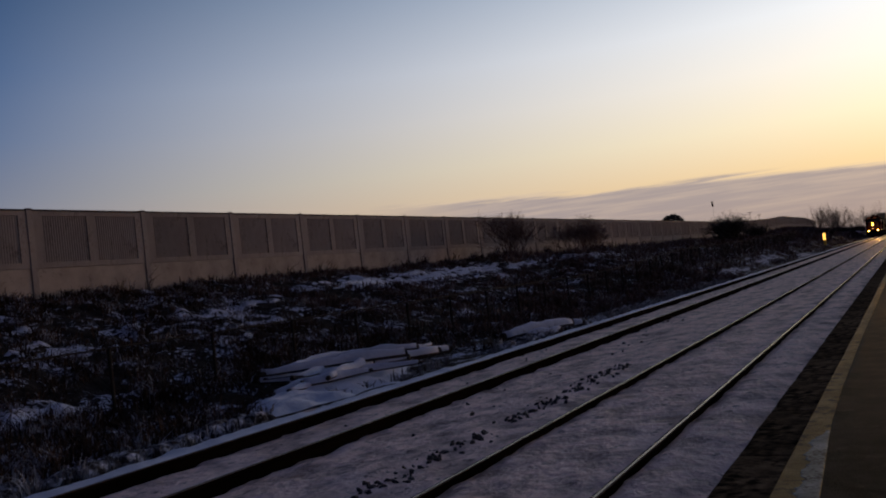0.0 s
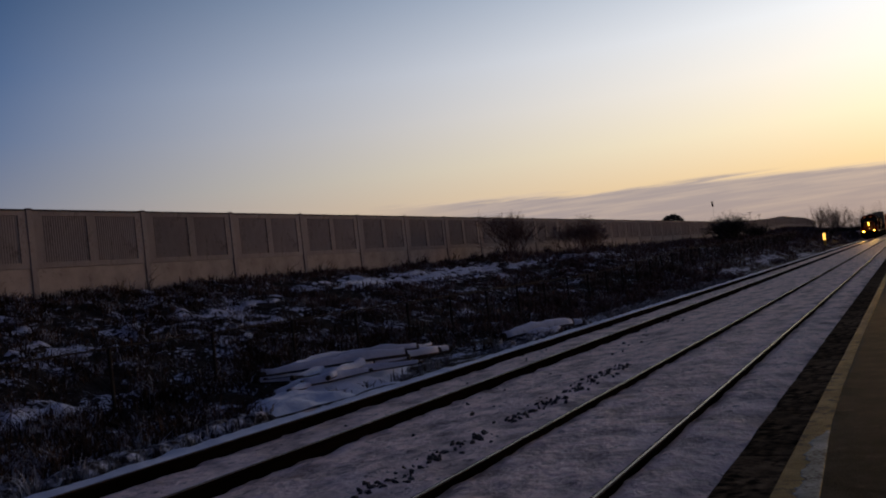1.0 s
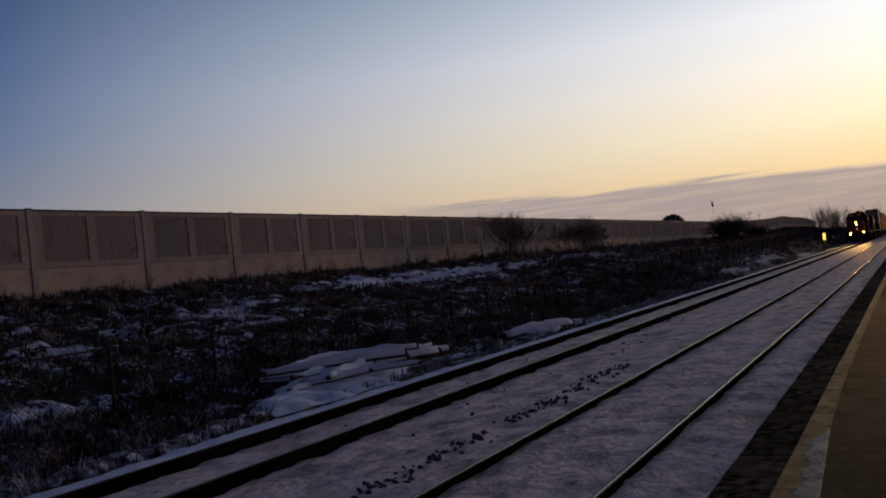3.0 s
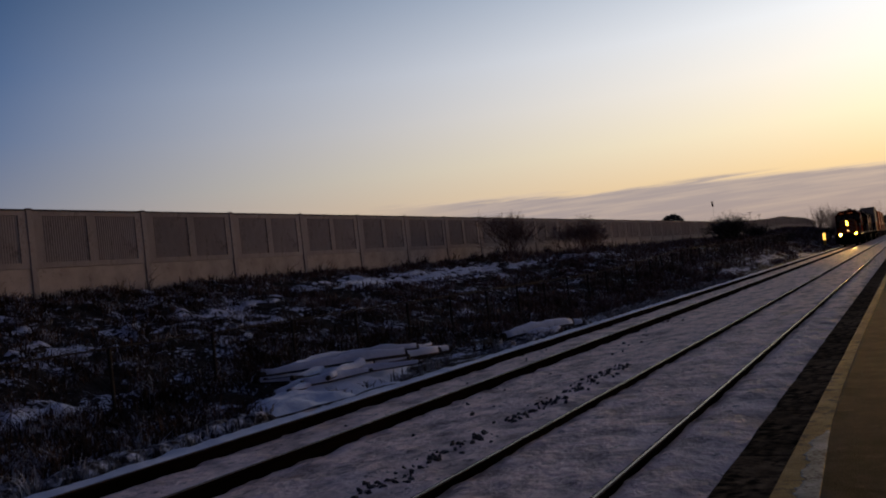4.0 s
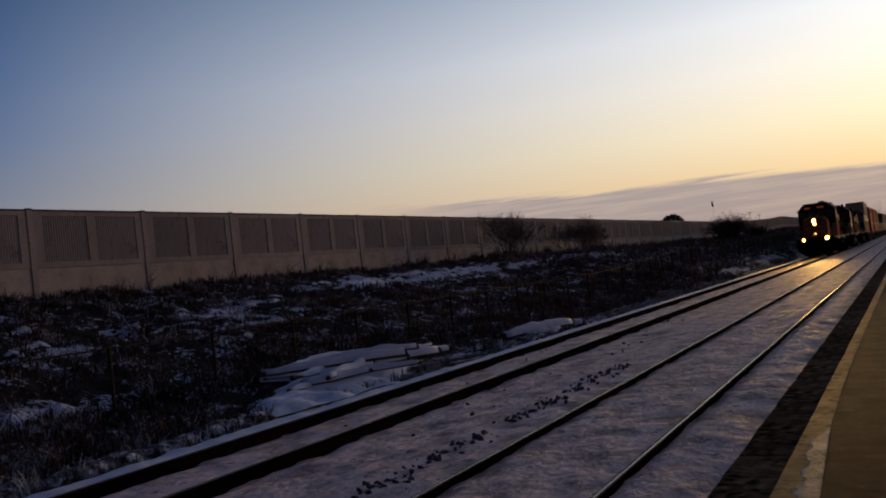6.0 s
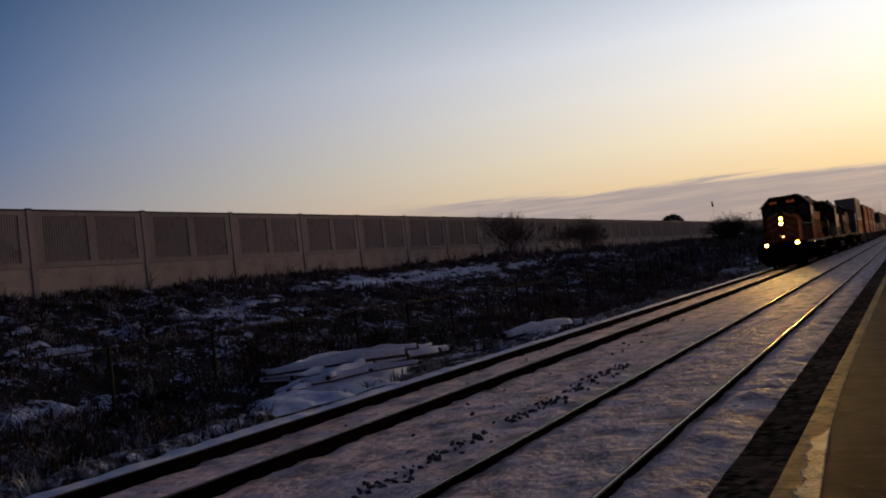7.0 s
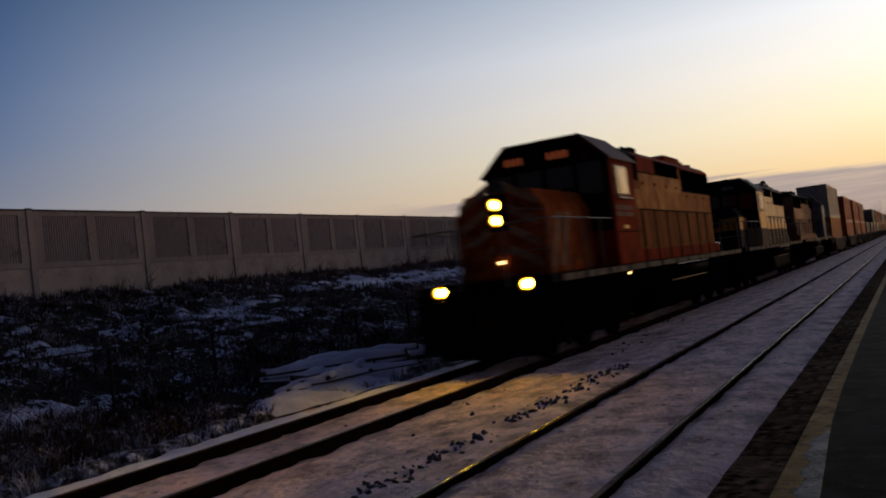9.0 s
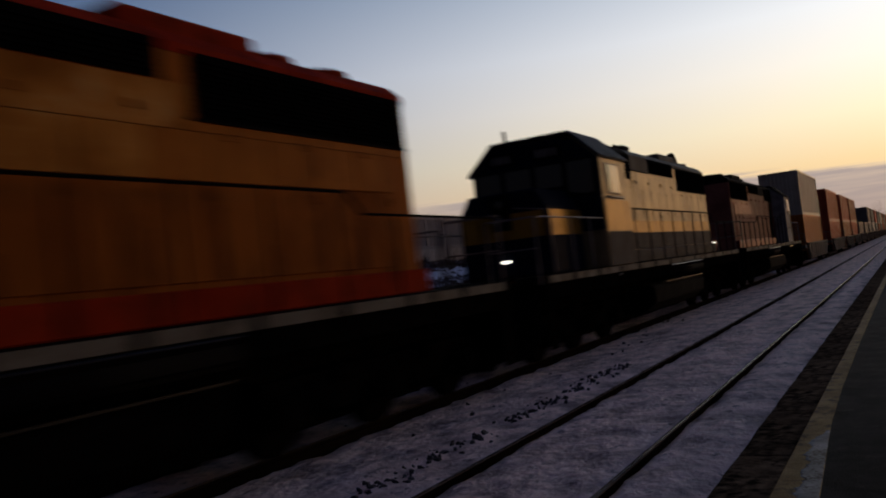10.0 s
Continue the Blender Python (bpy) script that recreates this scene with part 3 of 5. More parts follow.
def blades(seed, spots, name, label, mat, category="weeds"):
    """Tufts of thin leaning stems, one joined mesh. Spots: x, y, z, height, stems, spread."""
    rng = random.Random(seed)
    verts, faces = [], []
    for x, y, z, high, stems, spread in spots:
        for _ in range(stems):
            a = rng.uniform(0, 6.283)
            r = spread * rng.random() ** 0.6
            px, py = x + r * math.cos(a), y + r * math.sin(a)
            h = high * rng.uniform(0.45, 1.15)
            lean, la = rng.uniform(0.05, 1.1) * h, a + rng.uniform(-1.6, 1.6)
            w = rng.uniform(0.006, 0.016) * (1 + 0.012 * max(0, y - 10))
            wa = rng.uniform(0, 3.14)
            dx, dy = w * math.cos(wa), w * math.sin(wa)
            mx, my = px + 0.35 * lean * math.cos(la), py + 0.35 * lean * math.sin(la)
            tx, ty = px + lean * math.cos(la), py + lean * math.sin(la)
            k = len(verts)
            verts += [(px - dx, py - dy, z - 0.05), (px + dx, py + dy, z - 0.05), (mx + dx, my + dy, z + 0.6 * h), (mx - dx, my - dy, z + 0.6 * h), (tx, ty, z + h * rng.uniform(0.8, 1.0))]
            faces += [(k, k + 1, k + 2, k + 3), (k + 3, k + 2, k + 4)]
    me = bpy.data.meshes.new(name)
    me.from_pydata(verts, [], faces)
    me.materials.append(mat)
    tagged(new(name, me), label, category, kind="stuff")


def build_weeds():
    rng = random.Random(11)
    near, far, seam = [], [], []
    while len(near) < 5600:
        x, y = rng.uniform(-25.3, -9.3), 4.5 + 52 * rng.random() ** 1.35
        thick = 0.36 + 1.1 * noise.noise((x * 0.5, y * 0.4, 7.0)) + 0.5 * noise.noise((x * 1.9, y * 1.5, 3.0))
        if x > -12.9 and y < 24:
            thick -= 0.25 + 0.8 * ease(-11.8, -9.6, x) * (0 if y < 9 else 1)
        if rng.random() > thick or snow_cover(x, y) > (0.5 if x < -20.8 else 1.25) * rng.random():
            continue
        if x > -12.6 and 11.2 < y < 19.6 and x < -9:
            continue
        high = rng.uniform(0.10, 0.40) * (1.3 if x > -15 else 0.85)
        if x > -10.2:
            high *= 0.5
        near.append((x, y, ground_z(x, y), high, rng.randint(8, 16), rng.uniform(0.12, 0.34)))
    for _ in range(1100):
        x, y = rng.uniform(-14.8, -10.0), 4.5 + 11 * rng.random() ** 0.8
        if x > -9.0 - 0.28 * (y - 3) and not (x > -12.6 and y > 11.2) and noise.noise((x * 0.8, y * 0.6, 5.0)) > -0.3:
            near.append((x, y, ground_z(x, y), rng.uniform(0.2, 0.55), rng.randint(8, 15), rng.uniform(0.12, 0.36)))
    while len(far) < 4200:
        x, y = rng.uniform(-25.3, -10.0), rng.uniform(50, 250)
        if rng.random() > 0.75 + 0.6 * noise.noise((x * 0.3, y * 0.2, 7.0)) or snow_cover(x, y) > 0.25 * rng.random():
            continue
        far.append((x, y, ground_z(x, y), rng.uniform(0.3, 0.8) * (0.6 if x > -11.5 else 1), 9, rng.uniform(0.3, 0.9)))
    while len(seam) < 520:
        y = -2 + 60 * rng.random() ** 1.2
        x = WALL_X + rng.uniform(0.25, 1.5)
        if noise.noise((0, y * 0.45, 2.0)) > -0.2 + 0.5 * rng.random():
            seam.append((x, y, ground_z(x, y), rng.uniform(0.12, 0.42), 14, 0.3))
    vines = []
    for _ in range(130):
        y = 14 + 52 * rng.random()
        if noise.noise((3.0, y * 0.5, 8.0)) > 0.05:
            vines.append((WALL_X + rng.uniform(0.16, 0.3), y, ground_z(WALL_X + 0.3, y), rng.uniform(0.35, 0.95), 9, 0.12))
    blades(5, vines, "climbing_weeds", "thin brown stems straggling up the barrier foot", M_WEED)
    blades(1, [w for w in near if w[1] < 25], "dead_weeds", "dense dead dark brown weeds on the snowy embankment", M_WEED)
    # Same weeds beyond 25 m, in the colour that carries the haze.
    blades(6, [w for w in near if w[1] >= 25], "hazy_farther_weeds", "dead weeds farther up the embankment, haze put into their paler colour", M_HAZEWEED, "grass")
    blades(2, far, "far_dead_weeds", "dead weeds along the distant embankment", M_HAZEWEED)
    blades(3, [w for w in seam if w[1] < 26], "wall_foot_weeds", "straggling dark weeds along the barrier foot", M_WEED)
    blades(7, [w for w in seam if w[1] >= 26], "hazy_wall_foot_weeds", "straggling weeds along the farther barrier foot, paled for haze", M_HAZEWEED, "grass")
    # frosted tufts along the track's edge
    rim = []
    while len(rim) < 560:
        y = 4 + 46 * rng.random() ** 1.3
        x = -9.15 - abs(rng.gauss(0, 0.28))
        if not (10.4 < y < 19 and x > -9.6):
            rim.append((x, y, ground_z(x, y), 0.05 + 0.28 * rng.random() ** 2.2, rng.randint(5, 16), rng.uniform(0.06, 0.2)))
    blades(4, rim, "frosted_grass", "short frosted grass tufts at the track edge", M_FROST, "grass")


M_FROST = material("frosted_grass", (0.08, 0.072, 0.068), (0.50, 0.50, 0.55), 2.5, 0.9, 0, 0.1, 30)
M_CLOD = material("snow_matted_grass", (0.06, 0.052, 0.048), (0.66, 0.67, 0.75), 5.0, 0.95, 0, 1.0, 22, (0.44, 0.60), stain=((0.03, 0.025, 0.022), 9.0, 0.52, 0.60), spec=0.05, dist=0.04)
build_weeds()


def build_clods():
    """Low tussocks of matted grass under snow along the edge of the ballast, one joined mesh."""
    rng = random.Random(77)
    verts, faces = [], []
    for _ in range(760):
        y = 5 + 30 * rng.random() ** 1.25
        if 10.8 < y < 19.5:
            continue
        x = -9.25 - abs(rng.gauss(0, 0.34))
        r = 0.06 + 0.16 * rng.random() ** 1.6
        k, rings, sides = len(verts), 4, 9
        z = ground_z(x, y)
        for i in range(rings):
            e = 0.5 * math.pi * i / rings
            for j in range(sides):
                a = 2 * math.pi * j / sides
                rr = r * math.cos(e) * (1 + 0.45 * noise.noise((x * 9 + math.cos(a) * 1.4, y * 9 + math.sin(a) * 1.4, i * 0.9)))
                verts.append((x + rr * math.cos(a), y + rr * math.sin(a) * 1.3, z - 0.02 + r * 0.95 * math.sin(e)))
        verts.append((x, y, z - 0.02 + r * 0.95))
        for i in range(rings - 1):
            for j in range(sides):
                m = (j + 1) % sides
                faces.append((k + i * sides + j, k + i * sides + m, k + (i + 1) * sides + m, k + (i + 1) * sides + j))
        for j in range(sides):
            faces.append((k + (rings - 1) * sides + j, k + (rings - 1) * sides + (j + 1) % sides, k + rings * sides))
    me = bpy.data.meshes.new("snowy_tussocks")
    me.from_pydata(verts, [], faces)
    me.materials.append(M_CLOD)
    tagged(new("snowy_tussocks", me), "low tussocks of matted grass dusted with snow", "grass", kind="stuff")


build_clods()


def shrub(seed, name, label, at, high, wide, stems, mat, depth=4, thick=0.035, twigs=3, category="shrub", spread=0.25, short=0.28):
    """A bare shrub: forking stems in one wood mesh and a fine twig mesh."""
    rng = random.Random(seed)
    thing = tagged(new(name), label, category)
    thing.location = at
    wood, fine = B(), []

    def grow(p, d, length, r, level):
        q = p + d * length
        if level <= 1:
            bm_tube(wood, p, q, r, r * 0.65, 5)
        else:
            fine.append((p, q, r))
        if level >= depth:
            return
        for _ in range(rng.randint(2, twigs + 1)):
            nd = (d + Vector((rng.gauss(0, 0.42) * wide, rng.gauss(0, 0.42) * wide, rng.uniform(-0.12, 0.4)))).normalized()
            grow(p + d * length * rng.uniform(0.45, 1.0), nd, length * rng.uniform(0.55, 0.85), r * 0.6, level + 1)
    for _ in range(stems):
        a = rng.uniform(0, 6.283)
        out_dir = Vector((math.cos(a) * rng.uniform(0.1, 0.6) * wide, math.sin(a) * rng.uniform(0.1, 0.6) * wide, 1)).normalized()
        grow(Vector((rng.gauss(0, spread) * wide, rng.gauss(0, spread) * wide, -0.1)), out_dir, high * rng.uniform(short, 0.42), thick, 0)
    verts, faces = [], []
    for p, q, r in fine:
        side = (q - p).cross(Vector((rng.gauss(0, 1), rng.gauss(0, 1), rng.gauss(0, 1)))).normalized() * max(r * 0.8, 0.006)
        k = len(verts)
        verts += [p - side, p + side, q + side * 0.4, q - side * 0.4]
        faces.append((k, k + 1, k + 2, k + 3))
    part("wood", wood, mat, thing)
    me = bpy.data.meshes.new("fine_growth")
    me.from_pydata([tuple(v) for v in verts], [], faces)
    me.materials.append(mat)
    shared("fine_growth", me, thing)
    return thing


def build_shrubs():
    shrub(3, "shrub", "bare reddish-brown shrub before the barrier", (-22, 50.2, 2.5), 3.3, 1.05, 26, M_TWIG, 5, 0.018, 3)
    shrub(4, "shrub", "bare broad shrub before the barrier", (-22, 62.6, 2.6), 3.0, 1.45, 24, M_TWIG, 5, 0.018, 3)
    shrub(14, "shrub", "bare broad shrub before the barrier", (-22.3, 66.0, 2.6), 2.6, 1.45, 20, M_TWIG, 5, 0.018, 3)
    shrub(5, "shrub", "dark dense leafless shrub on the embankment", (-20, 109, 2.9), 3.9, 2.4, 40, M_BUSH, 4, 0.06)
    shrub(6, "shrub", "dark dense leafless shrub on the embankment", (-20, 117, 2.9), 4.1, 2.2, 40, M_BUSH, 4, 0.06)
    shrub(7, "shrub", "dark low leafless shrub on the embankment", (-19, 126, 2.6), 2.9, 2.6, 34, M_BUSH, 4, 0.06)
    for k, (x, y, z, h) in enumerate(((-19, 232, 2.6, 6.4), (-20, 250, 2.6, 7.4), (-18, 262, 2.5, 7.0), (-19, 285, 2.5, 6.0), (-17, 246, 2.4, 5.0), (-18, 272, 2.4, 6.6), (-15, 300, 2.0, 6.5), (-13, 330, 1.6, 7.5), (-12, 380, 1.5, 9.5))):
        shrub(20 + k, "bare_thicket", "thicket of slender bare saplings beside the distant line", (x, y, z), h * 1.1, 0.6, 26, M_TWIG, 4, 0.04, 3, "thicket", 2.4, 0.10)["kind"] = "stuff"
    for k in range(12):
        shrub(40 + k, "shrub", "dark leafless scrub beside the distant line", (-13.5 - 5 * ((k * 37) % 10) / 10, 170 + 17 * k, ground_z(-15, 170) - 0.3), 2.6 + 0.12 * k, 2.0, 16, M_BUSH, 3, 0.07)


build_shrubs()


def build_far_things():
    rng = random.Random(5)
    # rounded tree crown showing over the barrier
    tree = tagged(new("tree"), "dark round-topped evergreen showing above the barrier", "tree")
    tree.location = (-32, 134.3, 3.0)
    part("trunk", bm_tube(B(), (0, 0, -0.3), (0, 0, 3.6), 0.16, 0.08), M_BUSH, tree)
    verts, faces = [], []
    for _ in range(1500):
        d = Vector((rng.gauss(0, 1), rng.gauss(0, 1), rng.gauss(0, 1))).normalized() * rng.uniform(0.6, 1.05)
        c = Vector((d.x * 1.75, d.y * 1.75, 3.25 + d.z * 1.4))
        u = Vector((rng.gauss(0, 1), rng.gauss(0, 1), rng.gauss(0, 1))).normalized() * 0.16
        v = u.orthogonal().normalized() * 0.11
        k = len(verts)
        verts += [tuple(c - u), tuple(c + v), tuple(c + u), tuple(c - v)]
        faces.append((k, k + 1, k + 2, k + 3))
    me = bpy.data.meshes.new("crown")
    me.from_pydata(verts, [], faces)
    me.materials.append(M_BUSH)
    shared("crown", me, tree)
    # slim lamp standard behind the barrier
    lamp = tagged(new("street_lamp"), "slim grey street lamp with a dark unlit head", "lamp")
    lamp.location = (-32, 167, 3.0)
    part("pole", bm_tube(B(), (0, 0, -0.3), (0, 0, 6.5), 0.02, 0.015), M_PALEPOLE, lamp, "thin pale pole")
    part("lamp_head", bevelled(bm_prism(B(), [(-0.28, 7.4), (-0.06, 7.5), (0.24, 6.8), (0.26, 6.5), (0.08, 6.5), (-0.14, 6.9)], -0.13, 0.13, "x"), 0.03, 1), M_BLACK, lamp, "dark unlit lamp head")
    for y, h in ((222, 8.4), (236, 8.0)):
        mast = tagged(new("utility_pole"), "distant utility pole with a short crossarm", "pole")
        mast.location = (-34, y, 3.0)
        part("pole", bm_tube(B(), (0, 0, -0.3), (0, 0, h - 1.8), 0.07, 0.05), M_BUSH, mast)
        part("crossarm", bm_box(B(), -0.5, 0.5, -0.05, 0.05, h - 2.1, h - 2.0), M_BUSH, mast)
    # reflective marker beside the line; emission stands in for the reflected headlights
    sign = tagged(new("marker_sign"), "amber reflective trackside marker on a short post", "sign")
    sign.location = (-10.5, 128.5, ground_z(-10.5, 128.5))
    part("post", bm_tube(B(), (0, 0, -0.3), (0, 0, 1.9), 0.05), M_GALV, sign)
    part("sign_plate", bevelled(bm_box(B(), -0.16, 0.16, -0.09, -0.055, 1.15, 2.05), 0.012, 1), M_MARKER, sign, "amber reflective plate, its reflected light given as glow")
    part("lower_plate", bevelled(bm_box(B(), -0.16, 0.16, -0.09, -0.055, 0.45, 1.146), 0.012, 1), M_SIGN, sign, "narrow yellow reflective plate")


M_PALEPOLE = material("pale_grey_pole", (0.4, 0.38, 0.36), (0.5, 0.48, 0.46), 3, 0.6, 0.2, 0.1, 30)
build_far_things()

# ---- snow-covered logs beside the far track ----
def pile_logs():
    """A jumble of long slim poles, most of them lying the same way, aslant to the line."""
    rng = random.Random(21)
    got = []
    for k in range(28):
        u = (k + 0.5) / 28
        cx, cy = -10.45 - 1.7 * u + rng.gauss(0, 0.26), 13.5 + 5.3 * u + rng.gauss(0, 0.35)
        a = math.radians(64 + rng.gauss(0, 17))
        if k in (6, 13, 19, 23, 26):
            a += math.radians(rng.choice((-48, 38)))
        half = rng.uniform(0.8, 1.9) * (0.7 if k < 6 else 1)
        dx, dy = math.cos(a) * half, math.sin(a) * half
        over = max(0.0, cx + abs(dx) + 9.25)
        z = -0.12 + 0.36 * math.sin(math.pi * (0.15 + 0.75 * u)) * rng.uniform(0.3, 1.0) + rng.uniform(-0.02, 0.06)
        dz = rng.uniform(-0.04, 0.10)
        ends = [(cx - over - dx, cy - dy, z - dz), (cx - over + dx, cy + dy, z + dz)]
        if k % 3:
            ends.reverse()
        got.append((*ends, rng.uniform(0.05, 0.095)))
    return got


LOGS = pile_logs()


def log_thing(seed, p, q, r, label):
    p, q = Vector(p), Vector(q)
    thing = tagged(new("log"), label, "log", group="logs beside the track")
    length = (q - p).length
    turn = (q - p).to_track_quat("Z", "Y").to_matrix().to_4x4()
    thing.matrix_basis = Matrix.Translation(p) @ turn
    upl = turn.to_3x3().inverted() @ Vector((0, 0, 1))
    sidel = upl.cross(Vector((0, 0, 1))).normalized()
    taper = 0.14 if r > 0.095 or seed >= 30 else 0.45 + 0.05 * (seed % 5)
    bends = random.Random(seed + 500)
    b1, b2, b3 = (bends.gauss(0, 0.035) * length for _ in range(3))

    def sway(u):
        """How far the grown pole strays from a straight line."""
        return sidel * (b1 * math.sin(math.pi * u) + 0.5 * b2 * math.sin(2 * math.pi * u)) + upl * (0.6 * b3 * math.sin(math.pi * u))
    trunk = B()
    rings, sides = 12, 14
    loops = []
    for k in range(rings + 1):
        s = k / rings
        loops.append([])
        for i in range(sides):
            a = 2 * math.pi * i / sides
            rr = r * (1 - taper * s) * (1 + 0.07 * noise.noise((math.cos(a) * 1.5 + seed, math.sin(a) * 1.5, s * 4)))
            loops[-1].append(trunk.verts.new(Vector((rr * math.cos(a), rr * math.sin(a), s * length)) + sway(s)))
    for k in range(rings):
        for i in range(sides):
            trunk.faces.new((loops[k][i], loops[k][(i + 1) % sides], loops[k + 1][(i + 1) % sides], loops[k + 1][i]))
    body = part("bark", trunk, M_BARK, thing, "grey weathered bark", True)
    for z, name in ((0.004, "cut_end"), (length - 0.004, "cut_end")):
        e = B()
        bm_tube(e, (0, 0, z - 0.012), (0, 0, z + 0.012), r * 0.95 * (1 if z < 0.1 else 1 - taper), sides=14)
        part(name, e, M_CUT, thing)
    cap = B()
    loops = []
    for k in range(13):
        s = k / 12
        loops.append([])
        for i in range(9):
            a = math.pi * (i / 8 - 0.5) * 1.12
            rr = r * (1.04 - taper * s) + (0.075 * math.cos(a) ** 2 + 0.003) * math.sin(math.pi * min(0.97, max(0.03, s))) ** 0.45 * max(0.05, 1 + 1.1 * noise.noise((seed * 3.1, s * length * 2.2, a * 0.5)))
            d = upl * math.cos(a) + sidel * math.sin(a)
            loops[-1].append(cap.verts.new(d * rr + Vector((0, 0, 0.05 + s * (length - 0.13))) + sway(s)))
    for k in range(12):
        for i in range(8):
            cap.faces.new((loops[k][i], loops[k][i + 1], loops[k + 1][i + 1], loops[k + 1][i]))
    cap.faces.new(loops[0])
    cap.faces.new(loops[-1][::-1])
    part("snow_cap", cap, M_SNOW, thing, "rounded cap of snow", True)


def build_logs():
    for k, (p, q, r) in enumerate(LOGS):
        log_thing(k, p, q, r, "felled log under a cap of snow beside the track")
    log_thing(30, (-10.3, 22.0, -0.04), (-9.2, 24.6, 0.03), 0.125, "thick felled log under a blanket of snow")
    log_thing(33, (-9.75, 22.3, -0.10), (-9.12, 23.5, -0.07), 0.10, "short felled log half sunk in snow")
    log_thing(36, (-9.9, 24.3, -0.06), (-9.0, 25.1, -0.02), 0.09, "short felled log half sunk in snow")
    # drift filling the pile
    bm = B()
    nx, ny = 44, 66
    grid = {}
    for j in range(ny + 1):
        for i in range(nx + 1):
            x, y = -13.2 + 4.2 * i / nx, 9.8 + 9.8 * j / ny
            along = (y - 11.7) / 6.2
            mid = -10.0 - 1.45 * along
            d = math.hypot((x - mid) / (0.55 + 0.75 * math.sin(math.pi * min(1, max(0, along)))), max(0, abs(along - 0.5) - 0.46) * 7)
            d += 0.35 * noise.noise((x * 1.5, y * 1.2, 1.0))
            h = 0.34 * max(0, 1 - d * d * 0.75) + 0.09 * noise.noise((x * 1.9 - y * 0.5, y * 0.7, 6.0)) + 0.05 * noise.noise((x * 4.5, y * 2.2, 1.0)) - 0.10
            grid[i, j] = (bm.verts.new((x, y, ground_z(x, y) + h)), d)
    for j in range(ny):
        for i in range(nx):
            q = [grid[i, j], grid[i + 1, j], grid[i + 1, j + 1], grid[i, j + 1]]
            if min(d for _, d in q) < 1.05:
                bm.faces.new([v for v, _ in q])
    for v in [v for v in bm.verts if not v.link_faces]:
        bm.verts.remove(v)
    tagged(new("snow_drift", mesh_of("snow_drift", bm, M_SNOW, True)), "smooth snow drift filling the log pile", "snow")


build_logs()


def build_verge():
    """Clean snow ridge outside the far rail."""
    bm = B()
    ys = axis_steps([(-5, 0.6), (4, 0.14), (30, 0.5), (120, 4), (300, 1)])
    across = [0, 0.12, 0.28, 0.45, 0.62, 0.8, 1.0]
    loops = []
    for y in ys:
        wide = 0.62 + 0.16 * noise.noise((0.5, y * 0.8, 3)) + 0.08 * noise.noise((2.5, y * 3.1, 3))
        row = []
        for s in across:
            x = -8.22 - 0.05 * noise.noise((4, y * 2.3, 3)) - s * wide
            h = 0.075 * math.sin(math.pi * s) ** 0.7 * (1 + 0.5 * noise.noise((x * 3, y * 2.2, 1))) - (0.05 if s in (0, 1.0) else 0)
            row.append(bm.verts.new((x, y, ground_z(x, y) + h)))
        loops.append(row)
    for a, b in zip(loops, loops[1:]):
        for i in range(len(across) - 1):
            bm.faces.new((a[i], a[i + 1], b[i + 1], b[i]))
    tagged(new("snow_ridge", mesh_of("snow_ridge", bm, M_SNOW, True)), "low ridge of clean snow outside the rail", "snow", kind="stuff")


build_verge()


def build_stones():
    meshes = []
    for k in range(5):
        rng = random.Random(60 + k)
        bm = B()
        bmesh.ops.create_icosphere(bm, subdivisions=1, radius=1.0)
        for v in bm.verts:
            v.co *= rng.uniform(0.6, 1.25)
            v.co.z *= 0.55
        meshes.append(mesh_of("ballast_stone", bm, M_STONE))
    rng = random.Random(9)
    n = 0
    while n < 298:
        y = rng.uniform(5.0, 14.6) if n < 262 else rng.uniform(9, 24)
        x = rng.gauss(-4.50, 0.10) if n < 262 else rng.choice((-7.25, -6.0, -5.4)) + rng.gauss(0, 0.22)
        if noise.noise((0.0, y * 0.9, 5.5)) < -0.42 and n < 262:
            continue
        r = 0.015 + 0.036 * rng.random() ** 1.7
        ob = new("ballast_stone", meshes[n % 5])
        ob.matrix_basis = Matrix.LocRotScale((x, y, ground_z(x, y) + r * 0.12), Euler((rng.uniform(0, 6), rng.uniform(0, 6), rng.uniform(0, 6))), (r, r, r))
        tagged(ob, "dark ballast stone poking out of the snow", "stone", group="ballast stones between the tracks")
        n += 1


build_stones()

# ---- the train: local y runs back from the front coupler face, z from the rail heads ----
SPEED = 21.664
TRAIN_FRONT = 14.1 + SPEED * 9.0        # front coupler's y at 0 s
MOVING = []                             # things of the train and their distance behind the front coupler
WHEELSETS = []


def wheelset_mesh(r=0.508):
    bm = B()
    bm_tube(bm, (-1.05, 0, 0), (1.05, 0, 0), 0.085, sides=10)
    for s in (-1, 1):
        bm_tube(bm, (s * 0.69, 0, 0), (s * 0.82, 0, 0), r, sides=28)
        bm_tube(bm, (s * 0.655, 0, 0), (s * 0.69, 0, 0), r + 0.028, sides=28)
        for k in range(5):
            a = k * 1.2566
            bm_tube(bm, (s * 0.815, 0.25 * math.cos(a), 0.25 * math.sin(a)), (s * 0.835, 0.25 * math.cos(a), 0.25 * math.sin(a)), 0.06, sides=6)
    return mesh_of("wheelset", bm, M_UNDER)


WHEELS = wheelset_mesh()
CAR_WHEELS = wheelset_mesh(0.48)


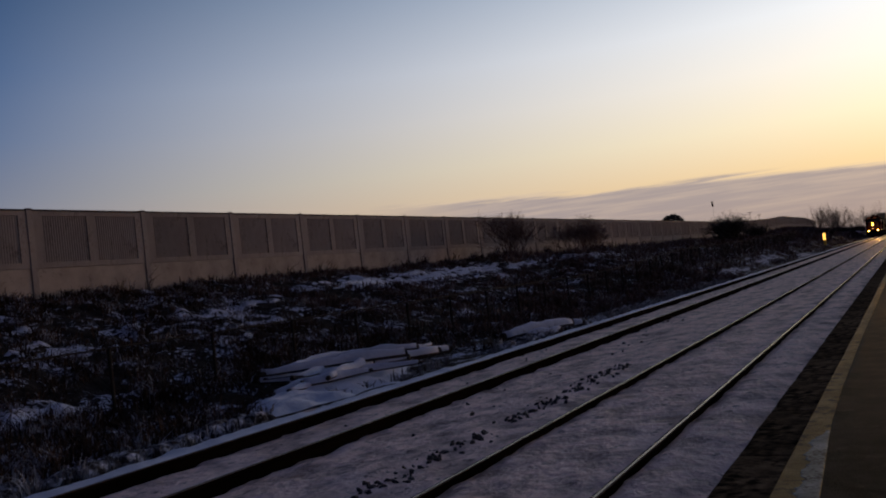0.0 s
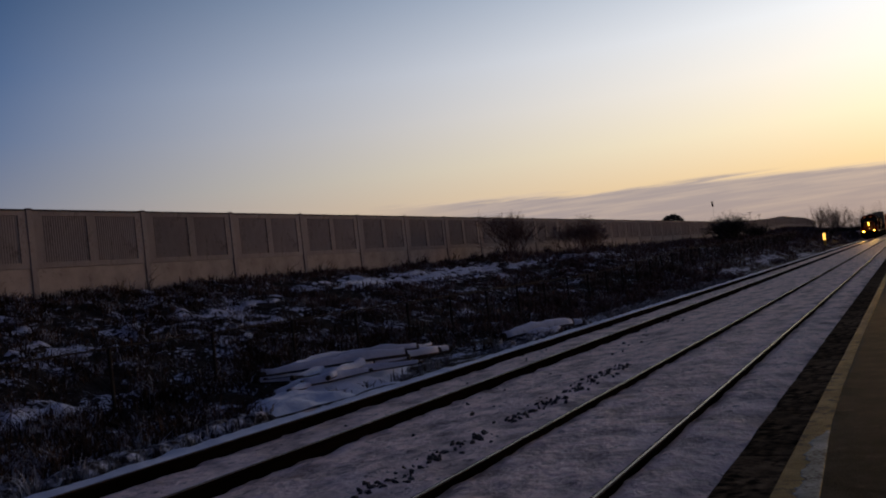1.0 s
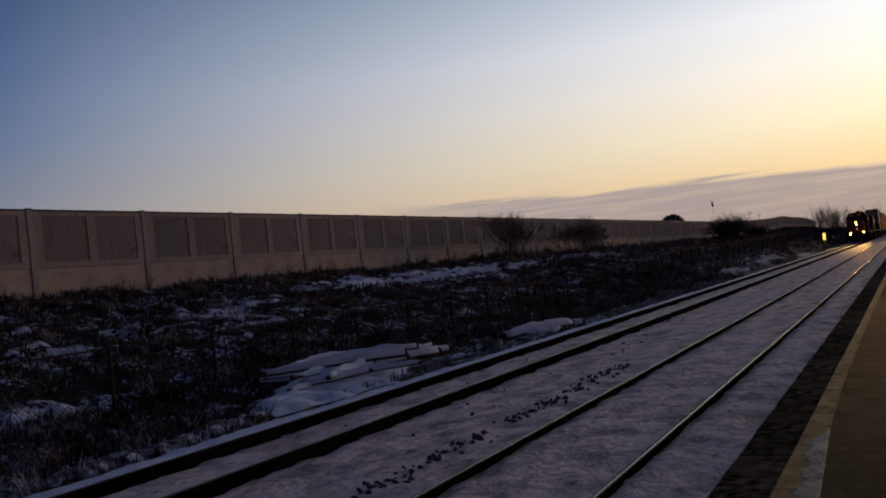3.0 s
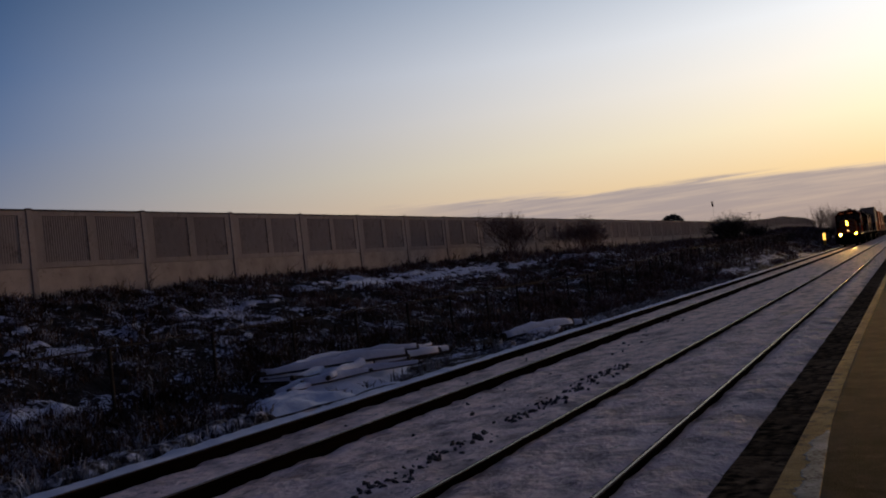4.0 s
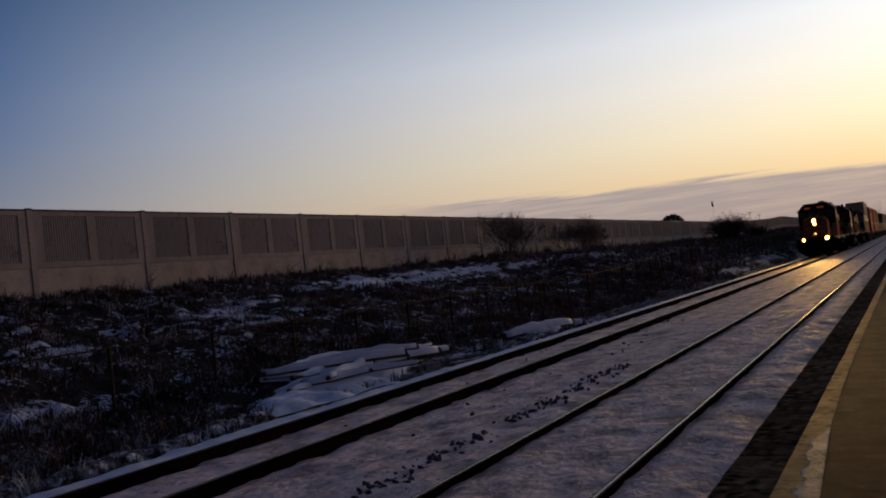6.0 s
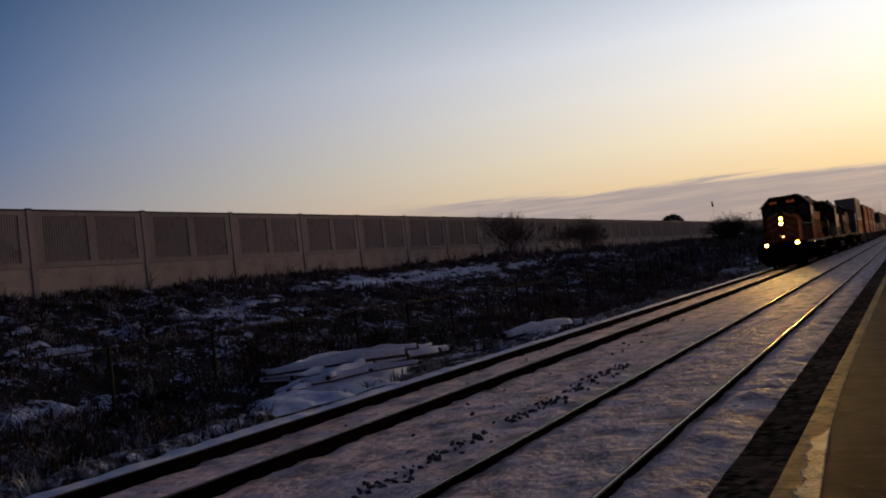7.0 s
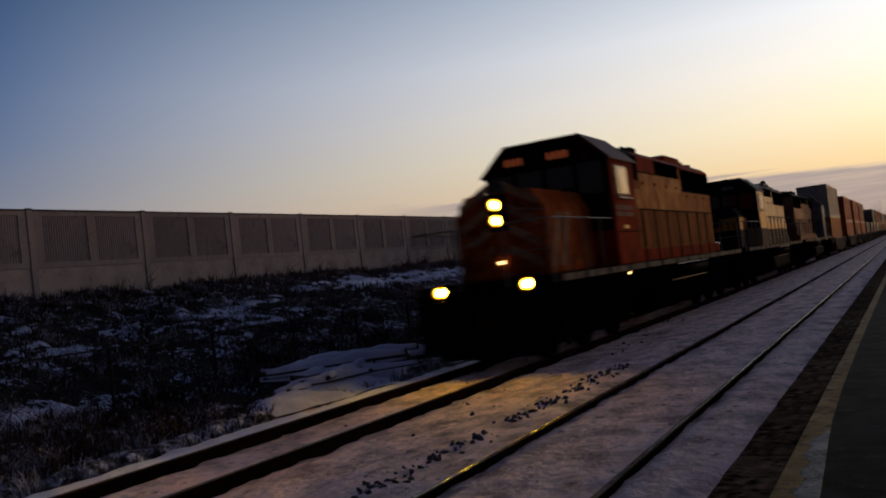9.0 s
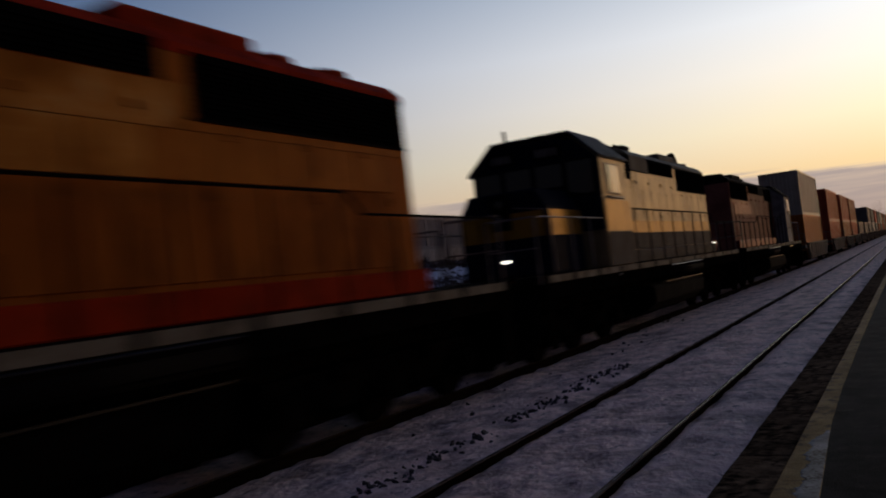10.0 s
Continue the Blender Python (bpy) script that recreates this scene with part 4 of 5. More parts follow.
def bogie_frame(axles, half):
    """Cast side frames with journal boxes, springs and brake gear about y = 0."""
    bm = B()
    for s in (-1, 1):
        bm_box(bm, s * 1.0 - 0.09, s * 1.0 + 0.09, -half - 0.35, half + 0.35, 0.62, 0.86)
        for a in axles:
            bm_box(bm, s * 1.05 - 0.13, s * 1.05 + 0.13, a - 0.19, a + 0.19, 0.34, 0.70)
            bm_tube(bm, (s * 1.05, a - 0.32, 0.40), (s * 1.05, a - 0.32, 0.78), 0.085, sides=8)
            bm_tube(bm, (s * 1.05, a + 0.32, 0.40), (s * 1.05, a + 0.32, 0.78), 0.085, sides=8)
        for a, b in zip(axles, axles[1:]):
            c = (a + b) / 2
            bm_prism(bm, [(c - 0.55, 0.64), (c - 0.28, 0.38), (c + 0.28, 0.38), (c + 0.55, 0.64)], s * 1.0 - 0.07, s * 1.0 + 0.07, "x")
            bm_tube(bm, (s * 1.16, c - 0.25, 0.80), (s * 1.16, c + 0.25, 0.80), 0.10, sides=8)
    bm_box(bm, -0.95, 0.95, -0.25, 0.25, 0.60, 0.95)
    for a in axles:
        bm_box(bm, -0.60, 0.60, a + 0.12, a + 0.80, 0.16, 0.90)          # traction motor or brake rigging
        bm_box(bm, -0.60, 0.60, a - 0.60, a - 0.12, 0.22, 0.90)
    return bm


def louvres(bm, x, y0, y1, z0, z1, pitch=0.075, s=1):
    n = max(2, round((z1 - z0) / pitch))
    w = (z1 - z0) / n
    for k in range(n):
        z = z0 + k * w
        bm_prism(bm, [(x, z + 0.1 * w), (x + s * 0.028, z + 0.15 * w), (x, z + 0.85 * w)], y0, y1)


def ring_lamp(thing, at, r, mat, name, label, lit):
    """A lamp: black housing tube, a glowing lens ring and, deep in its middle, the reflector that throws the beam."""
    x, y, z = at
    deep, sides, core = 0.07, 20, 0.009
    angles = [2 * math.pi * i / sides for i in range(sides)]

    def ring(bm, rad, back):
        return [bm.verts.new((x + math.cos(a) * rad, y + back, z + math.sin(a) * rad)) for a in angles]

    def bridge(bm, p, q):
        for i in range(sides):
            j = (i + 1) % sides
            bm.faces.new((p[i], p[j], q[j], q[i]))
    hull = B()
    loops = [ring(hull, r + 0.03, deep + 0.03), ring(hull, r + 0.03, -0.06), ring(hull, r + 0.006, -0.06), ring(hull, r, 0.03)]
    for p, q in zip(loops, loops[1:]):
        bridge(hull, p, q)
    hull.faces.new(loops[0])
    lamp = part(name, hull, M_BLACK, thing, label)
    tube = B()
    bridge(tube, ring(tube, core, 0.0), ring(tube, core, deep))
    part("reflector_tube", tube, M_BLACK, lamp)
    lens = B()
    loops = [ring(lens, r * 0.70, 0.006), ring(lens, r * 0.6, 0.002), ring(lens, core, 0.0)]
    for p, q in zip(loops, loops[1:]):
        bridge(lens, p, q)
    # Outer ring; when lit its glow imitates the halo round the lens.
    rim = B()
    bridge(rim, ring(rim, r, 0.026), ring(rim, r * 0.70, 0.007))
    part("lens_rim", rim, M_RIM if lit else M_WINDOW, lamp, "lens rim glowing amber for the lamp's halo" if lit else "unlit lens rim")
    part("lens", lens, mat, lamp, "glowing amber-white lens" if lit else "unlit glass lens")
    bulb = B()
    bulb.faces.new(ring(bulb, core, deep - 0.004))
    part("reflector", bulb, (M_BEAM if mat is M_LAMP else M_LOWBEAM) if lit else M_BLACK, lamp, "fierce amber reflector" if lit else "dark reflector")


def locomotive(label, at, paint, lit, reverse=False):
    loco = tagged(new("locomotive"), label, "locomotive", group="locomotives of the train")
    P = paint
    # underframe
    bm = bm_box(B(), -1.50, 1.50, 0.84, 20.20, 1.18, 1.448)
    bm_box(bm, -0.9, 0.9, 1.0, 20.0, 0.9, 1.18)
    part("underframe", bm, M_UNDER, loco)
    part("deck", bevelled(bm_box(B(), -1.53, 1.53, 0.83, 20.24, 1.452, 1.60), 0.015, 1), P["deck"], loco)
    for s in (-1, 1):
        for k in range(13):
            a = 0.95 + k * 1.48
            part("sill_stripe", bm_box(B(), s * 1.532, s * 1.536, a, a + 1.30, 1.462, 1.59) if s > 0 else bm_box(B(), -1.536, -1.532, a, a + 1.30, 1.462, 1.59), M_STRIPE, loco, "dusty white sill stripe")
    # pilots, couplers and steps
    for y, s in ((0.62, 1), (20.36, -1)):
        bm = bm_prism(B(), [(-1.42, 1.32), (1.42, 1.32), (1.42, 0.55), (1.0, 0.16), (-1.0, 0.16), (-1.42, 0.55)], min(y, y + s * 0.08), max(y, y + s * 0.08))
        part("pilot", bevelled(bm, 0.02, 1), M_BLACK, loco, "black snowplough pilot")
        bm = bm_box(B(), -0.14, 0.14, min(y - s * 0.55, y), max(y - s * 0.55, y), 0.78, 1.0)
        bm_box(bm, -0.19, 0.19, min(y - s * 0.62, y - s * 0.30), max(y - s * 0.62, y - s * 0.30), 0.72, 1.04)
        part("coupler", bevelled(bm, 0.03, 1), M_UNDER, loco)
        for side in (-1, 1):
            well = part("step_well", bm_box(B(), side * 1.50 - 0.015, side * 1.50 + 0.015, y + s * 0.35 - 0.2, y + s * 0.35 + 0.2, 0.3, 1.44), M_UNDER, loco)
            for k in range(4):
                part("step", bm_box(B(), side * 1.28 - 0.22, side * 1.28 + 0.203, y + s * 0.35 - 0.18, y + s * 0.35 + 0.18, 0.35 + 0.30 * k, 0.385 + 0.30 * k), M_UNDER, well)
        for side in (-1, 1):
            bm = B()
            bm_tube(bm, (side * 1.45, y + s * 0.16, 1.45), (side * 1.45, y + s * 0.16, 2.66), 0.02, sides=6)
            bm_tube(bm, (side * 0.5, y + s * 0.16, 1.45), (side * 0.5, y + s * 0.16, 2.66), 0.02, sides=6)
            bm_tube(bm, (side * 1.45, y + s * 0.16, 2.66), (side * 0.5, y + s * 0.16, 2.66), 0.02, sides=6)
            bm_tube(bm, (side * 1.45, y + s * 0.16, 2.1), (side * 0.5, y + s * 0.16, 2.1), 0.014, sides=6)
            part("end_handrail", bm, M_STEEL, loco)
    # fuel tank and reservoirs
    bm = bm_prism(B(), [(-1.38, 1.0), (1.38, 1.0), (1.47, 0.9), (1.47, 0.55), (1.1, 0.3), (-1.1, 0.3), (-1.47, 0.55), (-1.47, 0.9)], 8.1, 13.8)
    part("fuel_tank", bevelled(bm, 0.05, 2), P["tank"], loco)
    for s in (-1, 1):
        part("air_reservoir", bm_tube(B(), (s * 1.36, 10.2, 1.28), (s * 1.36, 13.9, 1.28), 0.16, sides=14), M_BLACK, loco, smooth=True)
        part("reservoir_pipe", bm_tube(B(), (s * 1.50, 9.95, 1.43), (s * 1.50, 13.9, 1.43), 0.022, sides=6), M_GLOSS, loco)
        part("tank_rail", bm_box(B(), s * 1.46 - 0.03, s * 1.46 + 0.03, 9.2, 13.75, 1.003, 1.03), M_GLOSS, loco)
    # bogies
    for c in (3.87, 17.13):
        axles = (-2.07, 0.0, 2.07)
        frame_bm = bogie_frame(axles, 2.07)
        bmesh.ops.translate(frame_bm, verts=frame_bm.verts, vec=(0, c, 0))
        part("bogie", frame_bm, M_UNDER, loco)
        for a in axles:
            w = shared("wheelset", WHEELS, loco, Matrix.Translation((0, c + a, 0.508)))
            WHEELSETS.append((w, c + a, reverse))
    # nose
    nose_profile = [(-0.98, 1.602), (0.98, 1.602), (0.98, 2.95), (0.74, 3.36), (-0.74, 3.36), (-0.98, 2.95)]
    nf = P["nose_front"]
    part("nose", bevelled(bm_prism(B(), nose_profile, nf, 4.66), 0.07, 3), P["nose"], loco, P["nose_label"])
    if P["stripes"]:
        for k in range(4):
            z = 1.75 + k * 0.42
            for s in (-1, 1):
                bm = B()
                bm_prism(bm, [(s * 0.16, z + 0.38), (s * 0.86, z), (s * 0.86, z + 0.18), (s * 0.16, z + 0.56)], 1.800, 1.816)
                part("nose_stripe", bm, M_FADED, loco, "faded diagonal nose stripe")
                if k < 2:
                    bm = bm_prism(B(), [(1.95 + k * 0.5, 1.75), (2.15 + k * 0.5, 1.75), (2.75 + k * 0.5, 2.85), (2.55 + k * 0.5, 2.85)], s * 0.983, s * 0.987, "x")
                    part("nose_stripe", bm, M_FADED, loco, "faded diagonal nose stripe")
    else:
        part("nose_band", bm_box(B(), -0.9, 0.9, nf - 0.02, nf - 0.004, 2.38, 2.90), P["band_paint"], loco, "nose band")
        for s in (-1, 1):
            part("nose_band", bm_box(B(), s * 0.984 - 0.003, s * 0.984 + 0.003, nf + 0.1, 4.62, 2.38, 2.90), P["band_paint"], loco, "nose band")
    part("nose_door", bevelled(bm_box(B(), -0.86, -0.34, nf - 0.03, nf - 0.01, 1.66, 2.34), 0.02, 1), P["nose"], loco)
    part("nose_grab_rail", bm_tube(B(), (0.96, nf - 0.04, 2.9), (0.30, nf - 0.06, 3.0), 0.015, sides=6), M_STEEL, loco)
    # headlights
    part("headlight_housing", bevelled(bm_box(B(), -0.24, 0.20, nf - 0.025, nf + 0.02, 2.57, 3.33), 0.02, 2), M_BLACK, loco)
    for z in (3.11, 2.79):
        ring_lamp(loco, (-0.02, nf - 0.10, z), 0.125, M_LAMP if lit else M_WINDOW, "headlight", "black-rimmed twin headlight", lit)
    for s in (-1, 1):
        ring_lamp(loco, (s * 0.918, 0.725, 1.49), 0.12, M_DITCH if lit else M_WINDOW, "ditch_light", "black-rimmed low ditch light", lit)
    part("class_lamp", bevelled(bm_box(B(), -0.09, 0.07, nf - 0.055, nf - 0.02, 1.91, 1.97), 0.01, 1), P["marker"], loco, "small marker lamp")
    # cab
    walls = [(-1.53, 1.603), (1.53, 1.603), (1.53, 4.02), (0.9, 4.58), (-0.9, 4.58), (-1.53, 4.02)]
    part("cab_shell", bevelled(bm_prism(B(), walls, 4.66, 6.55), 0.04, 2), P["cab"], loco, P["cab_label"])
    part("cab_roof", bm_prism(B(), [(-1.60, 3.99), (-0.92, 4.62), (0.92, 4.62), (1.60, 3.99), (1.60, 4.03), (0.93, 4.665), (-0.93, 4.665), (-1.60, 4.03)], 4.55, 6.62), P["cab_roof"], loco)
    part("cab_front", bm_prism(B(), [(-1.50, 2.42), (1.50, 2.42), (1.50, 4.0), (0.89, 4.56), (-0.89, 4.56), (-1.50, 4.0)], 4.628, 4.655), P["front"], loco, "dark cab front")
    for x0, x1 in ((-1.38, -0.80), (-0.68, -0.06), (0.06, 0.68), (0.80, 1.38)):
        z0 = 3.48 if abs(x0 + x1) < 1.6 else 3.25
        bm = bm_box(B(), x0 - 0.04, x1 + 0.04, 4.606, 4.626, z0 - 0.04, 4.02)
        win = part("windscreen", bevelled(bm, 0.008, 1), M_BLACK, loco)
        part("pane", bm_box(B(), x0, x1, 4.596, 4.604, z0, 3.98), M_WINDOW, win)
    for x0, x1 in ((-1.0, -0.42), (0.06, 0.70)):
        board = part("number_board", bevelled(bm_box(B(), x0, x1, 4.56, 4.626, 4.13, 4.40), 0.012, 1), M_BLACK, loco)
        for k in range(4):
            w = (x1 - x0 - 0.1) / 4
            a = x0 + 0.05 + k * w
            part("bar", bm_box(B(), a + 0.025, a + w - 0.025, 4.552, 4.558, 4.18, 4.35), M_AMBER if lit else M_STEEL, board, "plain number bar")
    for s in (-1, 1):
        f = part("side_window", bevelled(bm_box(B(), s * 1.545 - 0.012, s * 1.545 + 0.012, 4.95, 5.86, 3.19, 3.88), 0.008, 1), M_STEEL, loco, "sliding side window in a steel frame")
        for y0, y1, glass in ((5.0, 5.24, M_WINDOW), (5.28, 5.54, M_PALE_GLASS), (5.57, 5.82, M_PALE_GLASS)):
            part("pane", bm_box(B(), s * 1.562 - 0.004, s * 1.562 + 0.004, y0, y1, 3.23, 3.84), glass, f)
        part("arm_rest", bm_box(B(), s * 1.58 - 0.03, s * 1.58 + 0.03, 4.94, 6.0, 3.10, 3.15), M_STEEL, loco)
        if P["panel"]:
            for r in range(2):
                part("lettering_bar", bm_box(B(), s * 1.541 - 0.003, s * 1.541 + 0.003, 4.75, 6.15, 2.70 + r * 0.15, 2.81 + r * 0.15), M_PINK, loco, "plain pale lettering bar")
            part("lettering_bar", bm_box(B(), s * 1.541 - 0.003, s * 1.541 + 0.003, 5.25, 5.6, 2.42, 2.5), M_OCHRE, loco, "small ochre lettering bar")
        part("cab_seam", bm_box(B(), s * 1.537 - 0.004, s * 1.537 + 0.004, 4.72, 6.52, 2.34, 2.36), M_BLACK, loco)
        if P["band"]:
            part("lower_band", bm_box(B(), s * 1.541 - 0.003, s * 1.541 + 0.003, 4.70, 6.53, 1.62, 2.36), M_GREY, loco, "slate grey lower band")
            part("yellow_band", bm_box(B(), s * 1.541 - 0.003, s * 1.541 + 0.003, 4.70, 6.53, 2.38, 3.06), M_OCHRE, loco, "ochre middle band")
        step = part("step_light", bevelled(bm_box(B(), s * 1.505 - 0.03, s * 1.505 + 0.03, 5.25, 5.36, 1.385, 1.425), 0.015, 1), M_STEPLAMP if P["step_lit"] else M_STEEL, loco, "small glowing step light" if P["step_lit"] else "small unlit step light")
    # long hood
    hood = [(-0.9, 1.604), (0.9, 1.604), (0.9, 4.46), (0.70, 4.63), (-0.70, 4.63), (-0.9, 4.46)]
    part("long_hood", bevelled(bm_prism(B(), hood, 6.56, 18.55), 0.035, 2), P["hood"], loco, P["hood_label"])
    part("hood_roof", bm_prism(B(), [(-0.908, 4.36), (-0.905, 4.47), (-0.71, 4.645), (0.71, 4.645), (0.905, 4.47), (0.908, 4.36)], 6.57, 18.56), P["hood_roof"], loco)
    part("intake_roof", bm_prism(B(), [(-0.914, 4.30), (-0.912, 4.475), (-0.715, 4.652), (0.715, 4.652), (0.912, 4.475), (0.914, 4.30)], 6.64, 9.2), M_BLACK, loco, "sooty black intake roof")
    for s in (-1, 1):
        x = s * 0.912
        def slab(name, y0, y1, z0, z1, mat, label="", d=0.006, xo=0.0):
            return part(name, bm_box(B(), min(x + s * xo, x + s * (xo + d)), max(x + s * xo, x + s * (xo + d)), y0, y1, z0, z1), mat, loco, label)
        slab("upper_fascia", 9.2, 11.0, 4.06, 4.40, P["hood_roof"])
        slab("front_fascia", 6.58, 8.0, 1.95, 3.79, P["front_side"], d=0.004)
        # On the lead locomotive this paint also holds warm sky light.
        slab("bleached_strip", 9.2, 14.15, 3.56, 4.03, P["upper"], "sun-bleached upper hood side")
        slab("bleached_strip", 14.16, 18.5, 3.56, 3.66, P["rear_upper"], "worn upper hood side")
        slab("fascia_gutter", 9.2, 11.0, 4.032, 4.058, M_BLACK, d=0.02)
        slab("intake_panel", 6.6, 9.2, 3.80, 4.42, M_GRILLE, "black intake grille")
        g = B()
        louvres(g, x + s * 0.01, 6.7, 9.1, 3.86, 4.38, 0.08, s)
        part("intake_louvre", g, M_GRILLE, loco)
        g = B()
        bm_prism(g, [(7.15, 1.7), (8.2, 1.7), (7.9, 3.79), (6.9, 3.79)], min(x, x + s * 0.012), max(x, x + s * 0.012), "x")
        part("dark_duct", g, M_BLACK, loco)
        for y0, y1, z0, z1 in ((11.0, 13.85, 4.05, 4.46), (14.25, 18.46, 3.70, 4.40)):
            fr = slab("radiator_grille", y0, y1, z0, z1, M_GRILLE, "black radiator grille", 0.012)
            g = B()
            louvres(g, x + s * 0.012, y0 + 0.06, y1 - 0.06, z0 + 0.05, z1 - 0.05, 0.06, s)
            part("louvre", g, M_GRILLE, fr)
        slab("grille_sill", 14.2, 18.5, 3.665, 3.695, M_BLACK, d=0.03)
        # engine-room doors with latches
        n = 11
        for k in range(n):
            a = 8.3 + k * 0.88
            d = part("hood_door", bevelled(bm_box(B(), min(x, x + s * 0.018), max(x, x + s * 0.018), a + 0.012, a + 0.868, 2.0, 3.01), 0.006, 1), P["door"], loco)
            part("upper_door", bevelled(bm_box(B(), min(x, x + s * 0.018), max(x, x + s * 0.018), a + 0.012, a + 0.868, 3.035, 3.55), 0.006, 1), P["upper"] if a < 13.0 else P["rear_upper"], loco)
            part("latch", bm_box(B(), min(x + s * 0.018, x + s * 0.04), max(x + s * 0.018, x + s * 0.04), a + 0.76, a + 0.79, 2.84, 2.95), P["door"], d)
        if P["stripes"]:
            for k in range(10):
                a, top, wide = 9.17 + k * 0.88, (2.95, 2.55, 2.8, 2.35)[k % 4], (0.10, 0.06, 0.08)[k % 3]
                g = bm_prism(B(), [(a - wide, 2.01), (a + wide * 0.8, 2.01), (a + wide * 0.35, top), (a - wide * 0.3, top)], min(x + s * 0.0185, x + s * 0.0215), max(x + s * 0.0185, x + s * 0.0215), "x")
                part("rust_run", g, M_RUN, loco, "dark rusty run below a door seam")
        for k in range(7):
            a = 9.5 + k * 1.3
            z = 3.70 if a < 13.9 else 3.48
            part("lifting_lug", bevelled(bm_box(B(), min(x + s * 0.007, x + s * 0.04), max(x + s * 0.007, x + s * 0.04), a, a + 0.09, z, z + 0.09), 0.01, 1), P["door"], loco)
        duct = bm_box(B(), min(s * 0.905, s * 1.06), max(s * 0.905, s * 1.06), 7.8, 18.5, 1.606, 1.93)
        part("base_duct", bevelled(duct, 0.02, 1), P["duct"], loco)
        if P["band"]:
            slab("hood_lower_band", 7.8, 18.52, 1.94, 2.38, M_GREY, "slate grey lower band", 0.026)
            slab("hood_yellow_band", 7.8, 18.52, 2.384, 2.70, M_OCHRE, "ochre middle band", 0.024)
        # walkway handrail
        rail = B()
        bm_tube(rail, (s * 1.47, 7.0, 2.90), (s * 1.47, 16.0, 2.90), 0.019, sides=6)
        bm_tube(rail, (s * 1.47, 16.0, 2.90), (s * 1.47, 16.35, 2.64), 0.019, sides=6)
        bm_tube(rail, (s * 1.47, 16.35, 2.64), (s * 1.45, 20.1, 2.62), 0.019, sides=6)
        part("handrail", rail, M_BLACK, loco)
        for k in range(11):
            y = 7.05 + k * 1.25
            part("stanchion", bm_tube(B(), (s * 1.47, y, 1.60), (s * 1.47, y, 2.90 if y < 16 else 2.63), 0.017, sides=6), M_BLACK, loco)
        nose_rail = B()
        bm_tube(nose_rail, (s * 1.47, 0.9, 2.66), (s * 1.47, 4.55, 2.66), 0.018, sides=6)
        for y in (1.5, 2.6, 3.7):
            bm_tube(nose_rail, (s * 1.47, y, 1.6), (s * 1.47, y, 2.66), 0.018, sides=6)
        part("front_handrail", nose_rail, M_STEEL, loco)
    # roof equipment
    part("exhaust_stack", bevelled(bm_box(B(), -0.22, 0.22, 11.2, 11.9, 4.646, 5.02), 0.04, 2), M_BLACK, loco, "sooty exhaust stack")
    part("dynamic_brake_hatch", bevelled(bm_box(B(), -0.62, 0.62, 13.6, 15.7, 4.646, 4.88), 0.05, 2), P["hood_roof"], loco)
    for y in (16.32, 17.55):
        bm = bm_tube(B(), (0, y, 4.646), (0, y, 4.80), 0.56, 0.56, 24)
        bm_tube(bm, (0, y, 4.80), (0, y, 4.82), 0.50, 0.30, 24)
        part("radiator_fan", bm, P["hood_roof"], loco)
    horn = B()
    for dx, ln in ((-0.16, 0.42), (0.0, 0.52), (0.16, 0.36)):
        bm_tube(horn, (dx, 10.9, 4.83), (dx, 10.9 - ln, 4.90), 0.03, 0.085, 10)
    bm_tube(horn, (-0.2, 10.95, 4.83), (0.2, 10.95, 4.83), 0.04, sides=8)
    bm_tube(horn, (0, 10.95, 4.646), (0, 10.95, 4.83), 0.03, sides=8)
    part("air_horn", horn, M_BLACK, loco)
    if P["band"]:
        bell = bm_tube(B(), (0.1, 17.75, 4.646), (0.1, 17.75, 4.95), 0.05, sides=8)
        bm_tube(bell, (0.1, 17.95, 4.95), (0.1, 17.45, 5.12), 0.11, 0.15, 10)
        part("rear_horn", bell, M_BLACK, loco, "black roof horn")
        part("antenna", bm_tube(B(), (-0.75, 5.0, 4.6), (-0.75, 5.0, 4.98), 0.045, 0.045, 6), M_STEEL, loco)
    bm = bm_tube(B(), (0.2, 5.2, 4.66), (0.2, 5.2, 4.74), 0.02, sides=6)
    bm_tube(bm, (0.2, 6.1, 4.66), (0.2, 6.1, 4.74), 0.02, sides=6)
    bm_tube(bm, (0.2, 5.2, 4.74), (0.2, 6.1, 4.74), 0.02, sides=6)
    part("roof_grab_rail", bm, M_STEEL, loco)
    if P["rear_white"]:
        part("rear_marker_lamp", bevelled(bm_box(B(), -0.12, 0.12, 18.57, 18.61, 1.88, 1.98), 0.015, 1), M_WHITELAMP, loco, "small lit white marker lamp")
        for s in (-1, 1):
            part("end_stripe", bm_box(B(), s * 1.2 - 0.3, s * 1.2 + 0.3, 4.50, 4.52, 1.7, 3.9), M_STRIPE, loco, "white end stripe")
            part("end_stripe", bm_box(B(), s * 1.538, s * 1.542, 4.7, 5.0, 1.7, 3.95) if s > 0 else bm_box(B(), -1.542, -1.538, 4.7, 5.0, 1.7, 3.95), M_STRIPE, loco, "white end stripe")
    MOVING.append((loco, at + (20.98 if reverse else 0.0), reverse))
    return loco


